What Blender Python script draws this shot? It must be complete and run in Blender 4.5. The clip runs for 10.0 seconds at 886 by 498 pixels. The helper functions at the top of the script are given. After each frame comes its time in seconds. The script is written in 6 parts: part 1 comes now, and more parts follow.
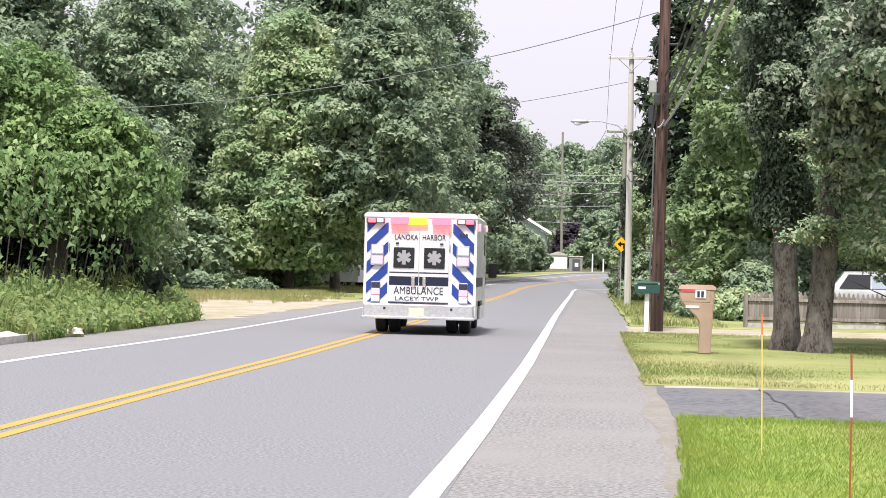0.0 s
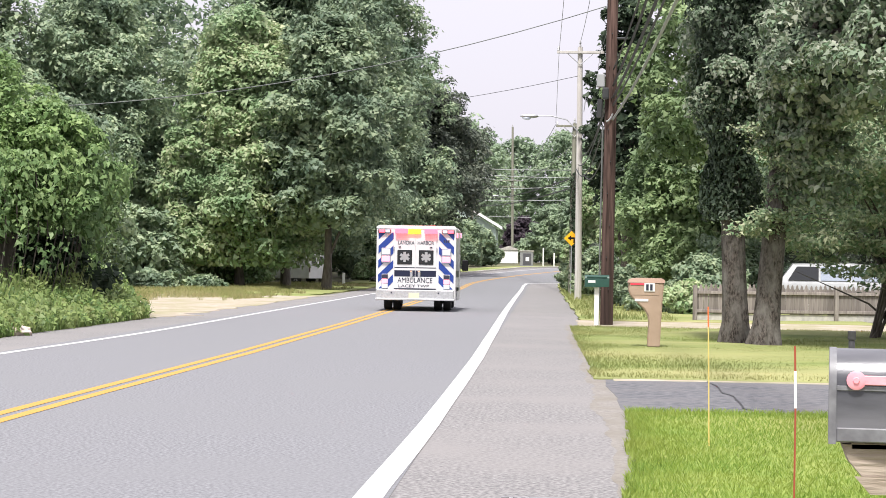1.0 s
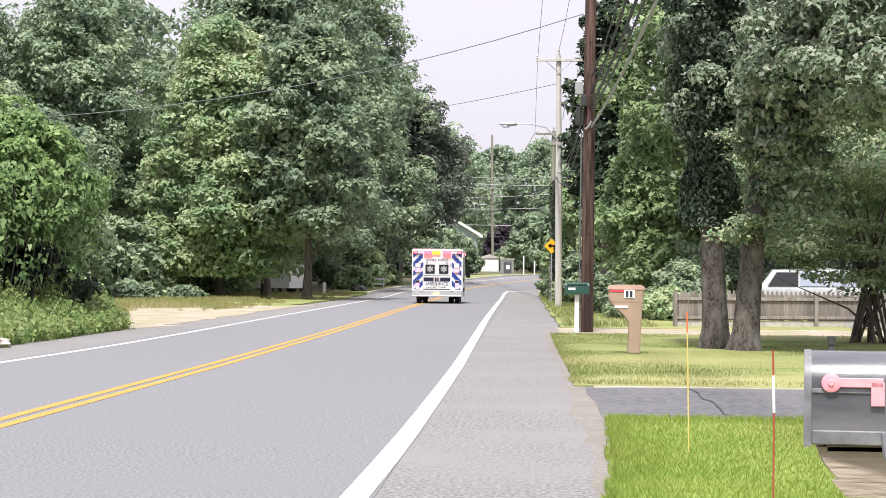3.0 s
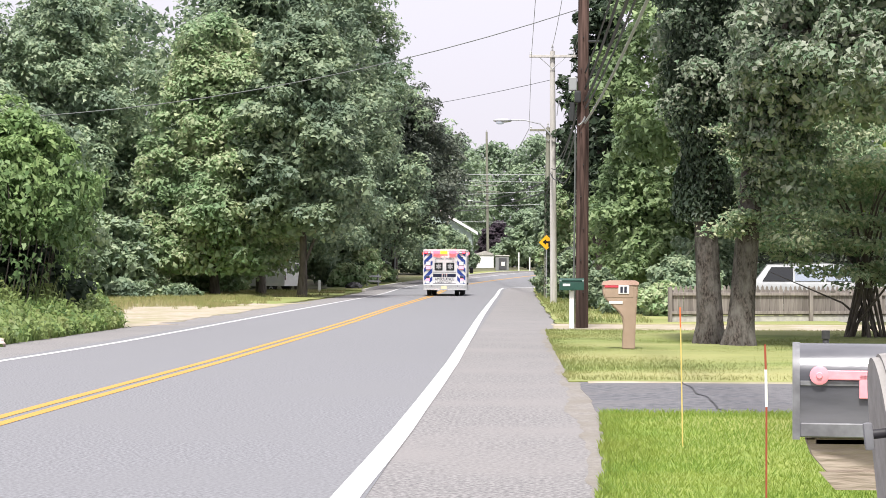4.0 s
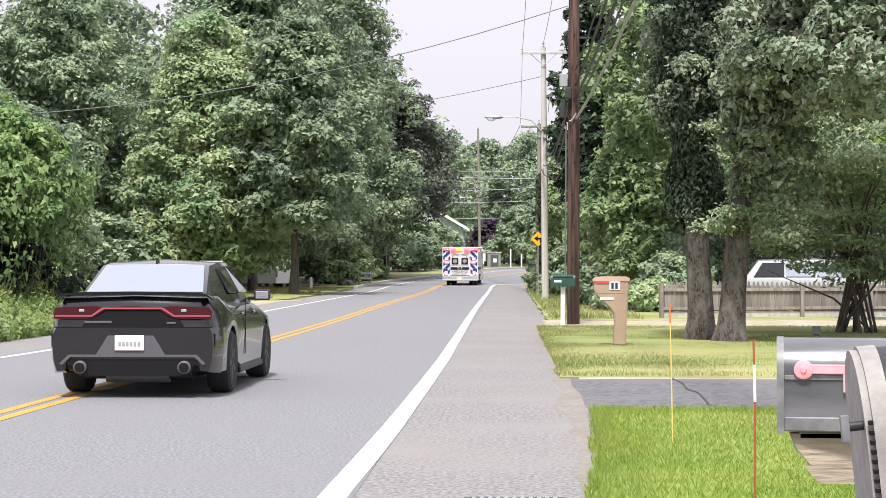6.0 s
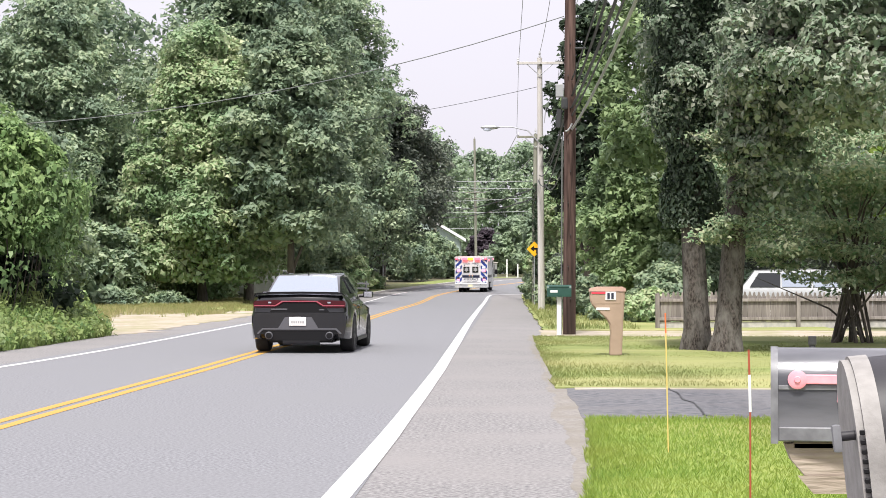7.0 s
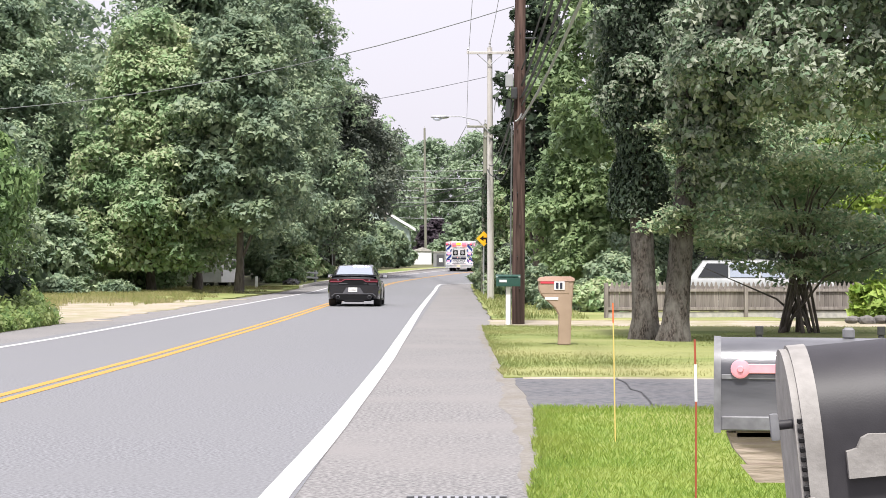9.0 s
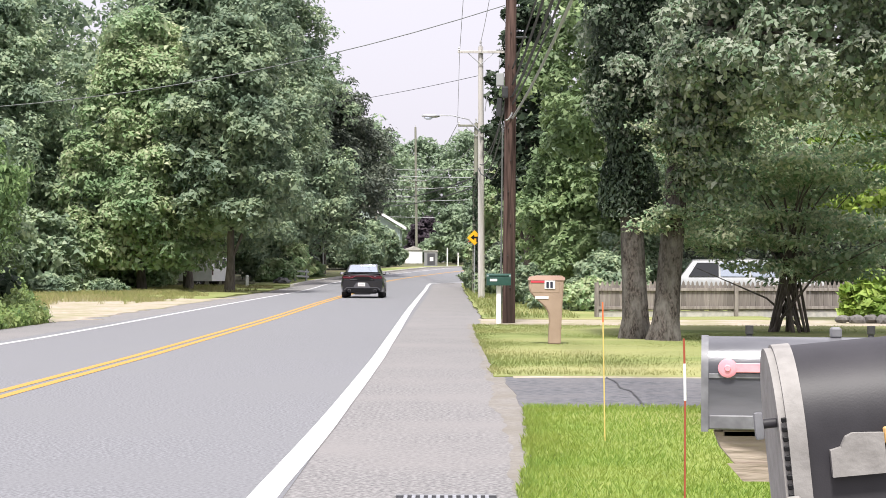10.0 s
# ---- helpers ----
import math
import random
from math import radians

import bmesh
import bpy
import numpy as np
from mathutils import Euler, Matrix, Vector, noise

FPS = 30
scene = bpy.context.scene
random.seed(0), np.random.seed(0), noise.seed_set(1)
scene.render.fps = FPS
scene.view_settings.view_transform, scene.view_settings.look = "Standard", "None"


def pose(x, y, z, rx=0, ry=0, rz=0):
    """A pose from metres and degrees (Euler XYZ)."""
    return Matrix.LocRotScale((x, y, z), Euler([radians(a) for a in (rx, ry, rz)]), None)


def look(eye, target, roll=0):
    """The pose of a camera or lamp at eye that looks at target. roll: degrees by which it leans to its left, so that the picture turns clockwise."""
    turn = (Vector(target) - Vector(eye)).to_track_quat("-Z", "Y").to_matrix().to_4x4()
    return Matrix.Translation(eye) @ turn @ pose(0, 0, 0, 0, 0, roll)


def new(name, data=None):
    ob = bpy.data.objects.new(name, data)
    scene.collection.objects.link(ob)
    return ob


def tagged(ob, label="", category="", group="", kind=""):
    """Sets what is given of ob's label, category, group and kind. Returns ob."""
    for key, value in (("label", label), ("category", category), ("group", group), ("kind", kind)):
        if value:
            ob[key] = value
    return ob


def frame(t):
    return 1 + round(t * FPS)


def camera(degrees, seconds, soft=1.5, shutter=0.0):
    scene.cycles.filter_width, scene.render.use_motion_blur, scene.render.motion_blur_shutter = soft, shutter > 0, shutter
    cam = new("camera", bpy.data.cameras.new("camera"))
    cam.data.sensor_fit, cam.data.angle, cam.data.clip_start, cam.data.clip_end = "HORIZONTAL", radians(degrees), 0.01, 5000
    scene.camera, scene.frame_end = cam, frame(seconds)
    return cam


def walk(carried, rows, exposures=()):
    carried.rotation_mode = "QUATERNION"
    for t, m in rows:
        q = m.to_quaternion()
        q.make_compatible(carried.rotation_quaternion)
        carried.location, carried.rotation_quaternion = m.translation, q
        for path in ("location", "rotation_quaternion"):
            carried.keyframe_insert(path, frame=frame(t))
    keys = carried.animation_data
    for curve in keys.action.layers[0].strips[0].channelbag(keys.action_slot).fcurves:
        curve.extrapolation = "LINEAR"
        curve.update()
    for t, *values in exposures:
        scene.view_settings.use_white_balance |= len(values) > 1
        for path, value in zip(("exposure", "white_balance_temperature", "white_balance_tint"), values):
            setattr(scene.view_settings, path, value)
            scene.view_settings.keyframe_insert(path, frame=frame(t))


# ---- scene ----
# A roadside: the eye is about 1.42 m over the shoulder, and y runs along the straight of the road.
cam = camera(25.98, 10.0, soft=0.7)
EYE_ROWS = [  # seconds, x, y, z, yaw to the right, pitch up, lean
    (0.0, -0.117, -0.011, 1.440, -4.422, 0.581, 1.447),
    (0.5, -0.105, -0.024, 1.445, -3.551, 0.471, 1.155),
    (1.0, -0.082, -0.012, 1.439, -2.965, 0.470, 0.978),
    (1.5, -0.072, -0.003, 1.438, -2.606, 0.562, 0.833),
    (2.0, -0.071, 0.009, 1.433, -2.468, 0.678, 0.759),
    (2.5, -0.070, 0.007, 1.432, -2.422, 0.746, 0.672),
    (4.0, -0.044, 0.014, 1.425, -2.248, 0.651, 0.180),
    (4.5, -0.037, 0.011, 1.424, -2.106, 0.546, 0.071),
    (5.0, -0.028, 0.019, 1.421, -1.945, 0.448, 0.048),
    (6.5, -0.023, 0.006, 1.422, -2.032, 0.710, -0.019),
    (7.0, -0.019, 0.009, 1.421, -1.901, 0.861, 0.021),
    (7.5, -0.017, -0.003, 1.422, -1.510, 0.873, 0.076),
    (8.0, -0.008, 0.007, 1.421, -1.064, 0.808, 0.106),
    (8.5, -0.006, 0.010, 1.420, -0.665, 0.681, 0.122),
    (9.0, -0.007, 0.006, 1.420, -0.403, 0.549, 0.183),
    (9.5, -0.006, 0.000, 1.421, -0.264, 0.496, 0.218),
    (10.0, 0.000, 0.000, 1.420, -0.130, 0.520, 0.250),
]


def eye_pose(x, y, z, yaw, pitch, lean):
    return pose(x, y, z, 90 + pitch, 0, -yaw) @ pose(0, 0, 0, 0, 0, lean)


walk(cam, [(r[0], eye_pose(*r[1:])) for r in EYE_ROWS])

# ---- world and sun: a bright, hazy sky ----
SUN_TURN, SUN_RISE = 188.0, 62.0     # degrees: compass turn from +y clockwise, height
world = bpy.data.worlds.new("hazy_sky")
scene.world = world
world.use_nodes = True
wt = world.node_tree
wt.nodes.clear()
sky = wt.nodes.new("ShaderNodeTexSky")
sky.sky_type, sky.sun_disc = "NISHITA", False
sky.sun_elevation, sky.sun_rotation = radians(SUN_RISE), radians(SUN_TURN)
sky.air_density, sky.dust_density, sky.ozone_density = 1.0, 6.0, 1.0
haze = wt.nodes.new("ShaderNodeMix")
haze.data_type = "RGBA"
haze.inputs[0].default_value = 0.88
# thin cloud in the sky texture's units, brighter overhead as an overcast sky is
where = wt.nodes.new("ShaderNodeTexCoord")
height = wt.nodes.new("ShaderNodeSeparateXYZ")
lift = wt.nodes.new("ShaderNodeMapRange")
lift.inputs[3].default_value, lift.inputs[4].default_value = 1.0, 1.8
cloud = wt.nodes.new("ShaderNodeVectorMath")
cloud.operation = "SCALE"
cloud.inputs[0].default_value = (5.5, 5.27, 5.85)
wt.links.new(where.outputs["Generated"], height.inputs[0])
wt.links.new(height.outputs["Z"], lift.inputs[0])
wt.links.new(lift.outputs[0], cloud.inputs["Scale"])
wt.links.new(cloud.outputs[0], haze.inputs[7])
back = wt.nodes.new("ShaderNodeBackground")
back.inputs["Strength"].default_value = 0.105
wout = wt.nodes.new("ShaderNodeOutputWorld")
wt.links.new(sky.outputs[0], haze.inputs[6])
wt.links.new(haze.outputs[2], back.inputs[0])
wt.links.new(back.outputs[0], wout.inputs[0])

sun = new("sun", bpy.data.lights.new("sun", "SUN"))
sun.data.energy, sun.data.angle, sun.data.color = 3.9, radians(7), (1.0, 0.96, 0.91)
a, e = radians(SUN_TURN), radians(SUN_RISE)
sun.matrix_world = look((60 * math.sin(a) * math.cos(e), 60 * math.cos(a) * math.cos(e), 60 * math.sin(e)), (0, 0, 0))
scene.view_settings.exposure = 0.68

# ---- materials ----
def mat(name, col, rough=0.6, metal=0.0, col2=None, scale=8.0, bump=0.0, bscale=60.0, big=None, bigscale=0.6,
        island=None, objrand=0.0, spec=0.5, coat=0.0, translucent=0.0, emit=0.0, stretch=(1, 1, 1), islandmax=1.0):
    """A node material: base colour with grain (col2), broad patches (big), variation by piece (island) and relief."""
    m = bpy.data.materials.new(name)
    m.use_nodes = True
    nt = m.node_tree
    N, L = nt.nodes, nt.links
    b = N["Principled BSDF"]
    b.inputs["Roughness"].default_value = rough
    b.inputs["Metallic"].default_value = metal
    b.inputs["Specular IOR Level"].default_value = spec
    b.inputs["Coat Weight"].default_value = coat
    b.inputs["Coat Roughness"].default_value = 0.06
    co = N.new("ShaderNodeTexCoord")
    mp = N.new("ShaderNodeMapping")
    mp.inputs["Scale"].default_value = stretch
    L.new(co.outputs["Object"], mp.inputs[0])
    last = None

    def mixin(fac, colour):
        nonlocal last
        x = N.new("ShaderNodeMix")
        x.data_type = "RGBA"
        if last is None:
            x.inputs[6].default_value = col
        else:
            L.new(last, x.inputs[6])
        x.inputs[7].default_value = colour
        L.new(fac, x.inputs[0])
        last = x.outputs[2]

    def noisefac(sc, lo, hi, detail=5.0):
        n = N.new("ShaderNodeTexNoise")
        n.inputs["Scale"].default_value = sc
        n.inputs["Detail"].default_value = detail
        L.new(mp.outputs[0], n.inputs["Vector"])
        r = N.new("ShaderNodeMapRange")
        r.inputs[1].default_value, r.inputs[2].default_value = lo, hi
        L.new(n.outputs[0], r.inputs[0])
        return r.outputs[0]

    if col2:
        mixin(noisefac(scale, 0.35, 0.65), col2)
    if island:
        g = N.new("ShaderNodeNewGeometry")
        r = N.new("ShaderNodeMapRange")
        r.inputs[4].default_value = islandmax
        L.new(g.outputs["Random Per Island"], r.inputs[0])
        mixin(r.outputs[0], island)
    if big:
        mixin(noisefac(bigscale, 0.42, 0.72), big)
    if objrand:
        oi = N.new("ShaderNodeObjectInfo")
        r = N.new("ShaderNodeMapRange")
        r.inputs[3].default_value, r.inputs[4].default_value = 0.0, objrand
        L.new(oi.outputs["Random"], r.inputs[0])
        mixin(r.outputs[0], tuple(v * 0.35 for v in col[:3]) + (1,))
    if last is None:
        b.inputs["Base Color"].default_value = col
    else:
        L.new(last, b.inputs["Base Color"])
    if bump:
        n = N.new("ShaderNodeTexNoise")
        n.inputs["Scale"].default_value = bscale
        n.inputs["Detail"].default_value = 4
        L.new(mp.outputs[0], n.inputs["Vector"])
        bp = N.new("ShaderNodeBump")
        bp.inputs["Strength"].default_value = min(1.0, bump)
        bp.inputs["Distance"].default_value = 0.01
        L.new(n.outputs[0], bp.inputs["Height"])
        L.new(bp.outputs[0], b.inputs["Normal"])
    if emit:
        b.inputs["Emission Color"].default_value = col
        b.inputs["Emission Strength"].default_value = emit
    if translucent:
        tr = N.new("ShaderNodeBsdfTranslucent")
        ms = N.new("ShaderNodeMixShader")
        ms.inputs[0].default_value = translucent
        if last is not None:
            L.new(last, tr.inputs[0])
        else:
            tr.inputs[0].default_value = col
        L.new(b.outputs[0], ms.inputs[1])
        L.new(tr.outputs[0], ms.inputs[2])
        L.new(ms.outputs[0], N["Material Output"].inputs[0])
    return m


def leafmat(name, a, b, dark, rough=0.5):
    """Foliage: two greens from leaf to leaf, with darker and yellower branches."""
    return mat(name, a, rough, island=b, islandmax=0.9, big=dark, bigscale=0.33, objrand=0.2, translucent=0.36, spec=0.3)


ASPHALT = mat("asphalt", (0.1, 0.103, 0.112, 1), 0.88, col2=(0.228, 0.231, 0.246, 1), scale=36, big=(0.165, 0.168, 0.178, 1), bigscale=0.3, bump=0.25, bscale=120)
SHOULDER = mat("shoulder_asphalt", (0.10, 0.098, 0.10, 1), 0.92, col2=(0.26, 0.252, 0.25, 1), scale=30, big=(0.205, 0.196, 0.193, 1), bigscale=0.45, bump=0.3, bscale=110)
DRIVE = mat("driveway_asphalt", (0.06, 0.063, 0.072, 1), 0.85, col2=(0.15, 0.15, 0.16, 1), scale=9, big=(0.139, 0.135, 0.139, 1), bigscale=0.8, bump=0.8)
WHITE_LINE = mat("white_road_paint", (0.551, 0.551, 0.559, 1), 0.7, col2=(0.422, 0.422, 0.429, 1), scale=25, bump=0.4)
YELLOW_LINE = mat("yellow_road_paint", (0.5, 0.27, 0.04, 1), 0.75, col2=(0.38, 0.22, 0.05, 1), scale=25, bump=0.4)
CONCRETE = mat("concrete", (0.5, 0.48, 0.44, 1), 0.9, col2=(0.36, 0.35, 0.33, 1), scale=7, bump=0.5, bscale=30)
SAND = mat("sandy_soil", (0.392, 0.344, 0.287, 1), 0.95, col2=(0.296, 0.252, 0.191, 1), scale=4, big=(0.235, 0.226, 0.113, 1), bigscale=0.7, bump=0.7, bscale=15)
EDGE_SOIL = mat("gritty_edge_soil", (0.165, 0.155, 0.144, 1), 0.95, col2=(0.244, 0.228, 0.209, 1), scale=16, big=(0.174, 0.157, 0.131, 1), bigscale=1.2, bump=0.9, bscale=40)
GROUND = mat("ground_soil", (0.085, 0.1, 0.04, 1), 0.95, col2=(0.13, 0.125, 0.06, 1), scale=1.5, big=(0.07, 0.06, 0.035, 1), bigscale=0.12, bump=0.8, bscale=6)
LAWN = mat("lawn_turf", (0.139, 0.217, 0.026, 1), 0.9, col2=(0.209, 0.270, 0.044, 1), scale=5, big=(0.261, 0.270, 0.074, 1), bigscale=0.32, bump=0.9, bscale=40)
# dark green streaks: mowing stripes, and oak shade put into the turf colour
LAWN2 = mat("dry_shade_streaked_turf", (0.12, 0.165, 0.036, 1), 0.9, col2=(0.2, 0.235, 0.065, 1), scale=1.6, big=(0.3, 0.29, 0.12, 1), bigscale=0.3, bump=0.9, bscale=40, stretch=(0.3, 1, 1))
GRASS = mat("grass_blade", (0.131, 0.235, 0.030, 1), 0.55, island=(0.287, 0.374, 0.070, 1), big=(0.261, 0.313, 0.061, 1), bigscale=0.9, translucent=0.35)
# blades carry the same painted shade streaks as the turf below
GRASS2 = mat("dry_shade_streaked_blade", (0.1, 0.15, 0.032, 1), 0.6, col2=(0.17, 0.215, 0.06, 1), scale=1.6, island=(0.27, 0.29, 0.09, 1), islandmax=0.6, big=(0.32, 0.3, 0.13, 1), bigscale=0.3, translucent=0.3, stretch=(0.3, 1, 1))
WEED = mat("weed_leaf", (0.075, 0.15, 0.04, 1), 0.55, island=(0.24, 0.33, 0.1, 1), big=(0.23, 0.26, 0.09, 1), bigscale=0.9, translucent=0.4)
STRAW = mat("dry_weed", (0.34, 0.31, 0.13, 1), 0.7, island=(0.17, 0.22, 0.06, 1), big=(0.38, 0.33, 0.18, 1), bigscale=0.3, translucent=0.3)
OAK = leafmat("oak_leaf", (0.201, 0.292, 0.186, 1), (0.484, 0.560, 0.352, 1), (0.127, 0.190, 0.138, 1))
MAPLE = leafmat("maple_leaf", (0.314, 0.470, 0.226, 1), (0.620, 0.620, 0.405, 1), (0.200, 0.322, 0.172, 1))
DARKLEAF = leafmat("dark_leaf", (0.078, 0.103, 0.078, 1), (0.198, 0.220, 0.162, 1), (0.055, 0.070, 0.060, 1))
VINE = leafmat("vine_leaf", (0.142, 0.246, 0.086, 1), (0.370, 0.491, 0.203, 1), (0.093, 0.176, 0.070, 1))
# real ivy, and the shade painted into shrubs below the vine tree
IVYSHADE = leafmat("ivy_and_shade_leaf", (0.035, 0.062, 0.037, 1), (0.100, 0.139, 0.079, 1), (0.025, 0.038, 0.026, 1))
OAKNEAR = leafmat("white_oak_leaf", (0.174, 0.268, 0.158, 1), (0.490, 0.502, 0.414, 1), (0.095, 0.156, 0.095, 1))
SHRUB = leafmat("shrub_leaf", (0.192, 0.334, 0.182, 1), (0.620, 0.620, 0.421, 1), (0.101, 0.186, 0.112, 1))
YOUNG = leafmat("young_tree_leaf", (0.195, 0.293, 0.135, 1), (0.429, 0.533, 0.270, 1), (0.124, 0.195, 0.097, 1))
PALE = leafmat("pale_green_leaf", (0.2, 0.33, 0.06, 1), (0.45, 0.55, 0.14, 1), (0.13, 0.22, 0.04, 1))
REDLEAF = leafmat("plum_leaf", (0.05, 0.042, 0.055, 1), (0.12, 0.09, 0.11, 1), (0.048, 0.032, 0.048, 1))
# far foliage: distance haze is put into these paler greens
HAZYLEAF = leafmat("hazy_far_leaf", (0.246, 0.333, 0.220, 1), (0.450, 0.558, 0.347, 1), (0.182, 0.250, 0.181, 1))
BARK = mat("bark", (0.022, 0.018, 0.015, 1), 0.95, col2=(0.115, 0.1, 0.09, 1), scale=30, big=(0.15, 0.142, 0.13, 1), bigscale=6.0, bump=1.0, bscale=34, stretch=(1, 1, 0.5), spec=0.2)
DARKBARK = mat("dark_bark", (0.06, 0.05, 0.042, 1), 0.95, col2=(0.12, 0.105, 0.09, 1), scale=9, bump=0.8, bscale=18, stretch=(1, 1, 0.25))
POLEWOOD = mat("creosoted_pole_wood", (0.035, 0.022, 0.018, 1), 0.95, col2=(0.14, 0.09, 0.076, 1), scale=14, big=(0.022, 0.016, 0.014, 1), bigscale=2.2, bump=0.7, bscale=30, stretch=(1, 1, 0.06), spec=0.2)
GREYPOLE = mat("weathered_pole_wood", (0.43, 0.41, 0.38, 1), 0.9, col2=(0.54, 0.52, 0.49, 1), scale=12, bump=0.5, bscale=30, stretch=(1, 1, 0.05))
OLDPOLE = mat("old_pole_wood", (0.17, 0.17, 0.13, 1), 0.9, col2=(0.26, 0.26, 0.21, 1), scale=10, bump=0.5, stretch=(1, 1, 0.05))
FENCEWOOD = mat("grey_fence_wood", (0.19, 0.165, 0.15, 1), 0.92, col2=(0.32, 0.29, 0.265, 1), scale=16, objrand=0.6, bump=0.6, bscale=40, stretch=(1, 1, 0.12))
OLDWOOD = mat("weathered_plank", (0.24, 0.19, 0.15, 1), 0.92, col2=(0.4, 0.34, 0.28, 1), scale=30, bump=0.8, bscale=60, stretch=(0.12, 1, 1))
CABLE = mat("cable_black", (0.03, 0.032, 0.033, 1), 0.6)
CABLEGREY = mat("cable_grey", (0.3, 0.31, 0.31, 1), 0.6)
GALV = mat("galvanised_steel", (0.55, 0.56, 0.57, 1), 0.45, metal=0.8, col2=(0.42, 0.43, 0.45, 1), scale=12)
PORCELAIN = mat("insulator_glaze", (0.42, 0.42, 0.43, 1), 0.3)
BLACKPLASTIC = mat("black_plastic", (0.028, 0.028, 0.032, 1), 0.5, col2=(0.045, 0.045, 0.05, 1), scale=20, bump=0.2)


# ---- building helpers ----
def finish(ob, material, parent=None, label=""):
    if material:
        ob.data.materials.append(material)
    if parent:
        ob.parent = parent
    if label:
        tagged(ob, label)
    return ob


def part(name, bm, material, parent=None, label="", smooth=False):
    me = bpy.data.meshes.new(name)
    bm.normal_update()
    if smooth:
        for f in bm.faces:
            f.smooth = True
        for e in bm.edges:
            e.smooth = len(e.link_faces) == 2 and e.calc_face_angle() < 0.7
    bm.to_mesh(me)
    bm.free()
    return finish(new(name, me), material, parent, label)


def thing(name, m, label, category, group="", kind=""):
    ob = new(name)
    ob.empty_display_size = 0.2
    ob.matrix_basis = m
    return tagged(ob, label, category, group, kind)


def box(c, s, bevel=0.0, m=None, bm=None, seg=1):
    """A box of centre c and size s, with rounded edges, added to bm."""
    bm = bm or bmesh.new()
    r = bmesh.ops.create_cube(bm, size=1.0, matrix=Matrix.LocRotScale(c, None, s))
    if bevel:
        ed = list({e for v in r["verts"] for e in v.link_edges})
        r2 = bmesh.ops.bevel(bm, geom=ed, offset=bevel, segments=seg, affect="EDGES", profile=0.7)
        vs = list({v for f in r2["faces"] for v in f.verts} | {v for v in r["verts"] if v.is_valid})
    else:
        vs = r["verts"]
    if m is not None:
        bmesh.ops.transform(bm, matrix=m, verts=vs)
    return bm


def tube(pts, radii, seg=8, bm=None, caps=True):
    """A round tube through the points, radius by point."""
    bm = bm or bmesh.new()
    pts = [Vector(p) for p in pts]
    if not hasattr(radii, "__len__"):
        radii = [radii] * len(pts)
    rings = []
    for i, p in enumerate(pts):
        d = (pts[min(i + 1, len(pts) - 1)] - pts[max(i - 1, 0)]).normalized()
        u = d.cross(Vector((0.31, 0.94, 0.12)))
        if u.length < 0.05:
            u = d.cross(Vector((1, 0, 0)))
        u.normalize()
        w = d.cross(u)
        rings.append([bm.verts.new(p + (u * math.cos(2 * math.pi * k / seg) + w * math.sin(2 * math.pi * k / seg)) * radii[i]) for k in range(seg)])
    for a, b in zip(rings, rings[1:]):
        for k in range(seg):
            bm.faces.new((a[k], a[(k + 1) % seg], b[(k + 1) % seg], b[k]))
    if caps:
        bm.faces.new(rings[0][::-1])
        bm.faces.new(rings[-1])
    return bm


def prism(outline, y0, y1, bm=None):
    """A solid with the outline (x, z) between the planes y0 and y1."""
    bm = bm or bmesh.new()
    a = [bm.verts.new((x, y0, z)) for x, z in outline]
    b = [bm.verts.new((x, y1, z)) for x, z in outline]
    n = len(a)
    bm.faces.new(a)
    bm.faces.new(b[::-1])
    for i in range(n):
        bm.faces.new((a[i], b[i], b[(i + 1) % n], a[(i + 1) % n]))
    bmesh.ops.recalc_face_normals(bm, faces=bm.faces)
    return bm


def lathe(profile, seg=20, bm=None, m=None):
    """Turned round z: profile of (radius, height)."""
    bm = bm or bmesh.new()
    rings = [[bm.verts.new((r * math.cos(2 * math.pi * k / seg), r * math.sin(2 * math.pi * k / seg), z)) for k in range(seg)] for r, z in profile]
    for a, b in zip(rings, rings[1:]):
        for k in range(seg):
            bm.faces.new((a[k], a[(k + 1) % seg], b[(k + 1) % seg], b[k]))
    bm.faces.new(rings[0][::-1])
    bm.faces.new(rings[-1])
    if m is not None:
        bmesh.ops.transform(bm, matrix=m, verts=[v for r in rings for v in r])
    return bm


def quads(name, V, material, parent=None, label=""):
    """One mesh of loose leaves or blades from an array n x 3 x 3 or n x 4 x 3."""
    n, c = V.shape[:2]
    me = bpy.data.meshes.new(name)
    me.vertices.add(c * n)
    me.vertices.foreach_set("co", np.ascontiguousarray(V, dtype=np.float32).ravel())
    me.loops.add(c * n)
    me.loops.foreach_set("vertex_index", np.arange(c * n, dtype=np.int32))
    me.polygons.add(n)
    me.polygons.foreach_set("loop_start", np.arange(0, c * n, c, dtype=np.int32))
    me.update(calc_edges=True)
    return finish(new(name, me), material, parent, label)


def unit(v):
    return v / (np.linalg.norm(v, axis=1, keepdims=True) + 1e-9)


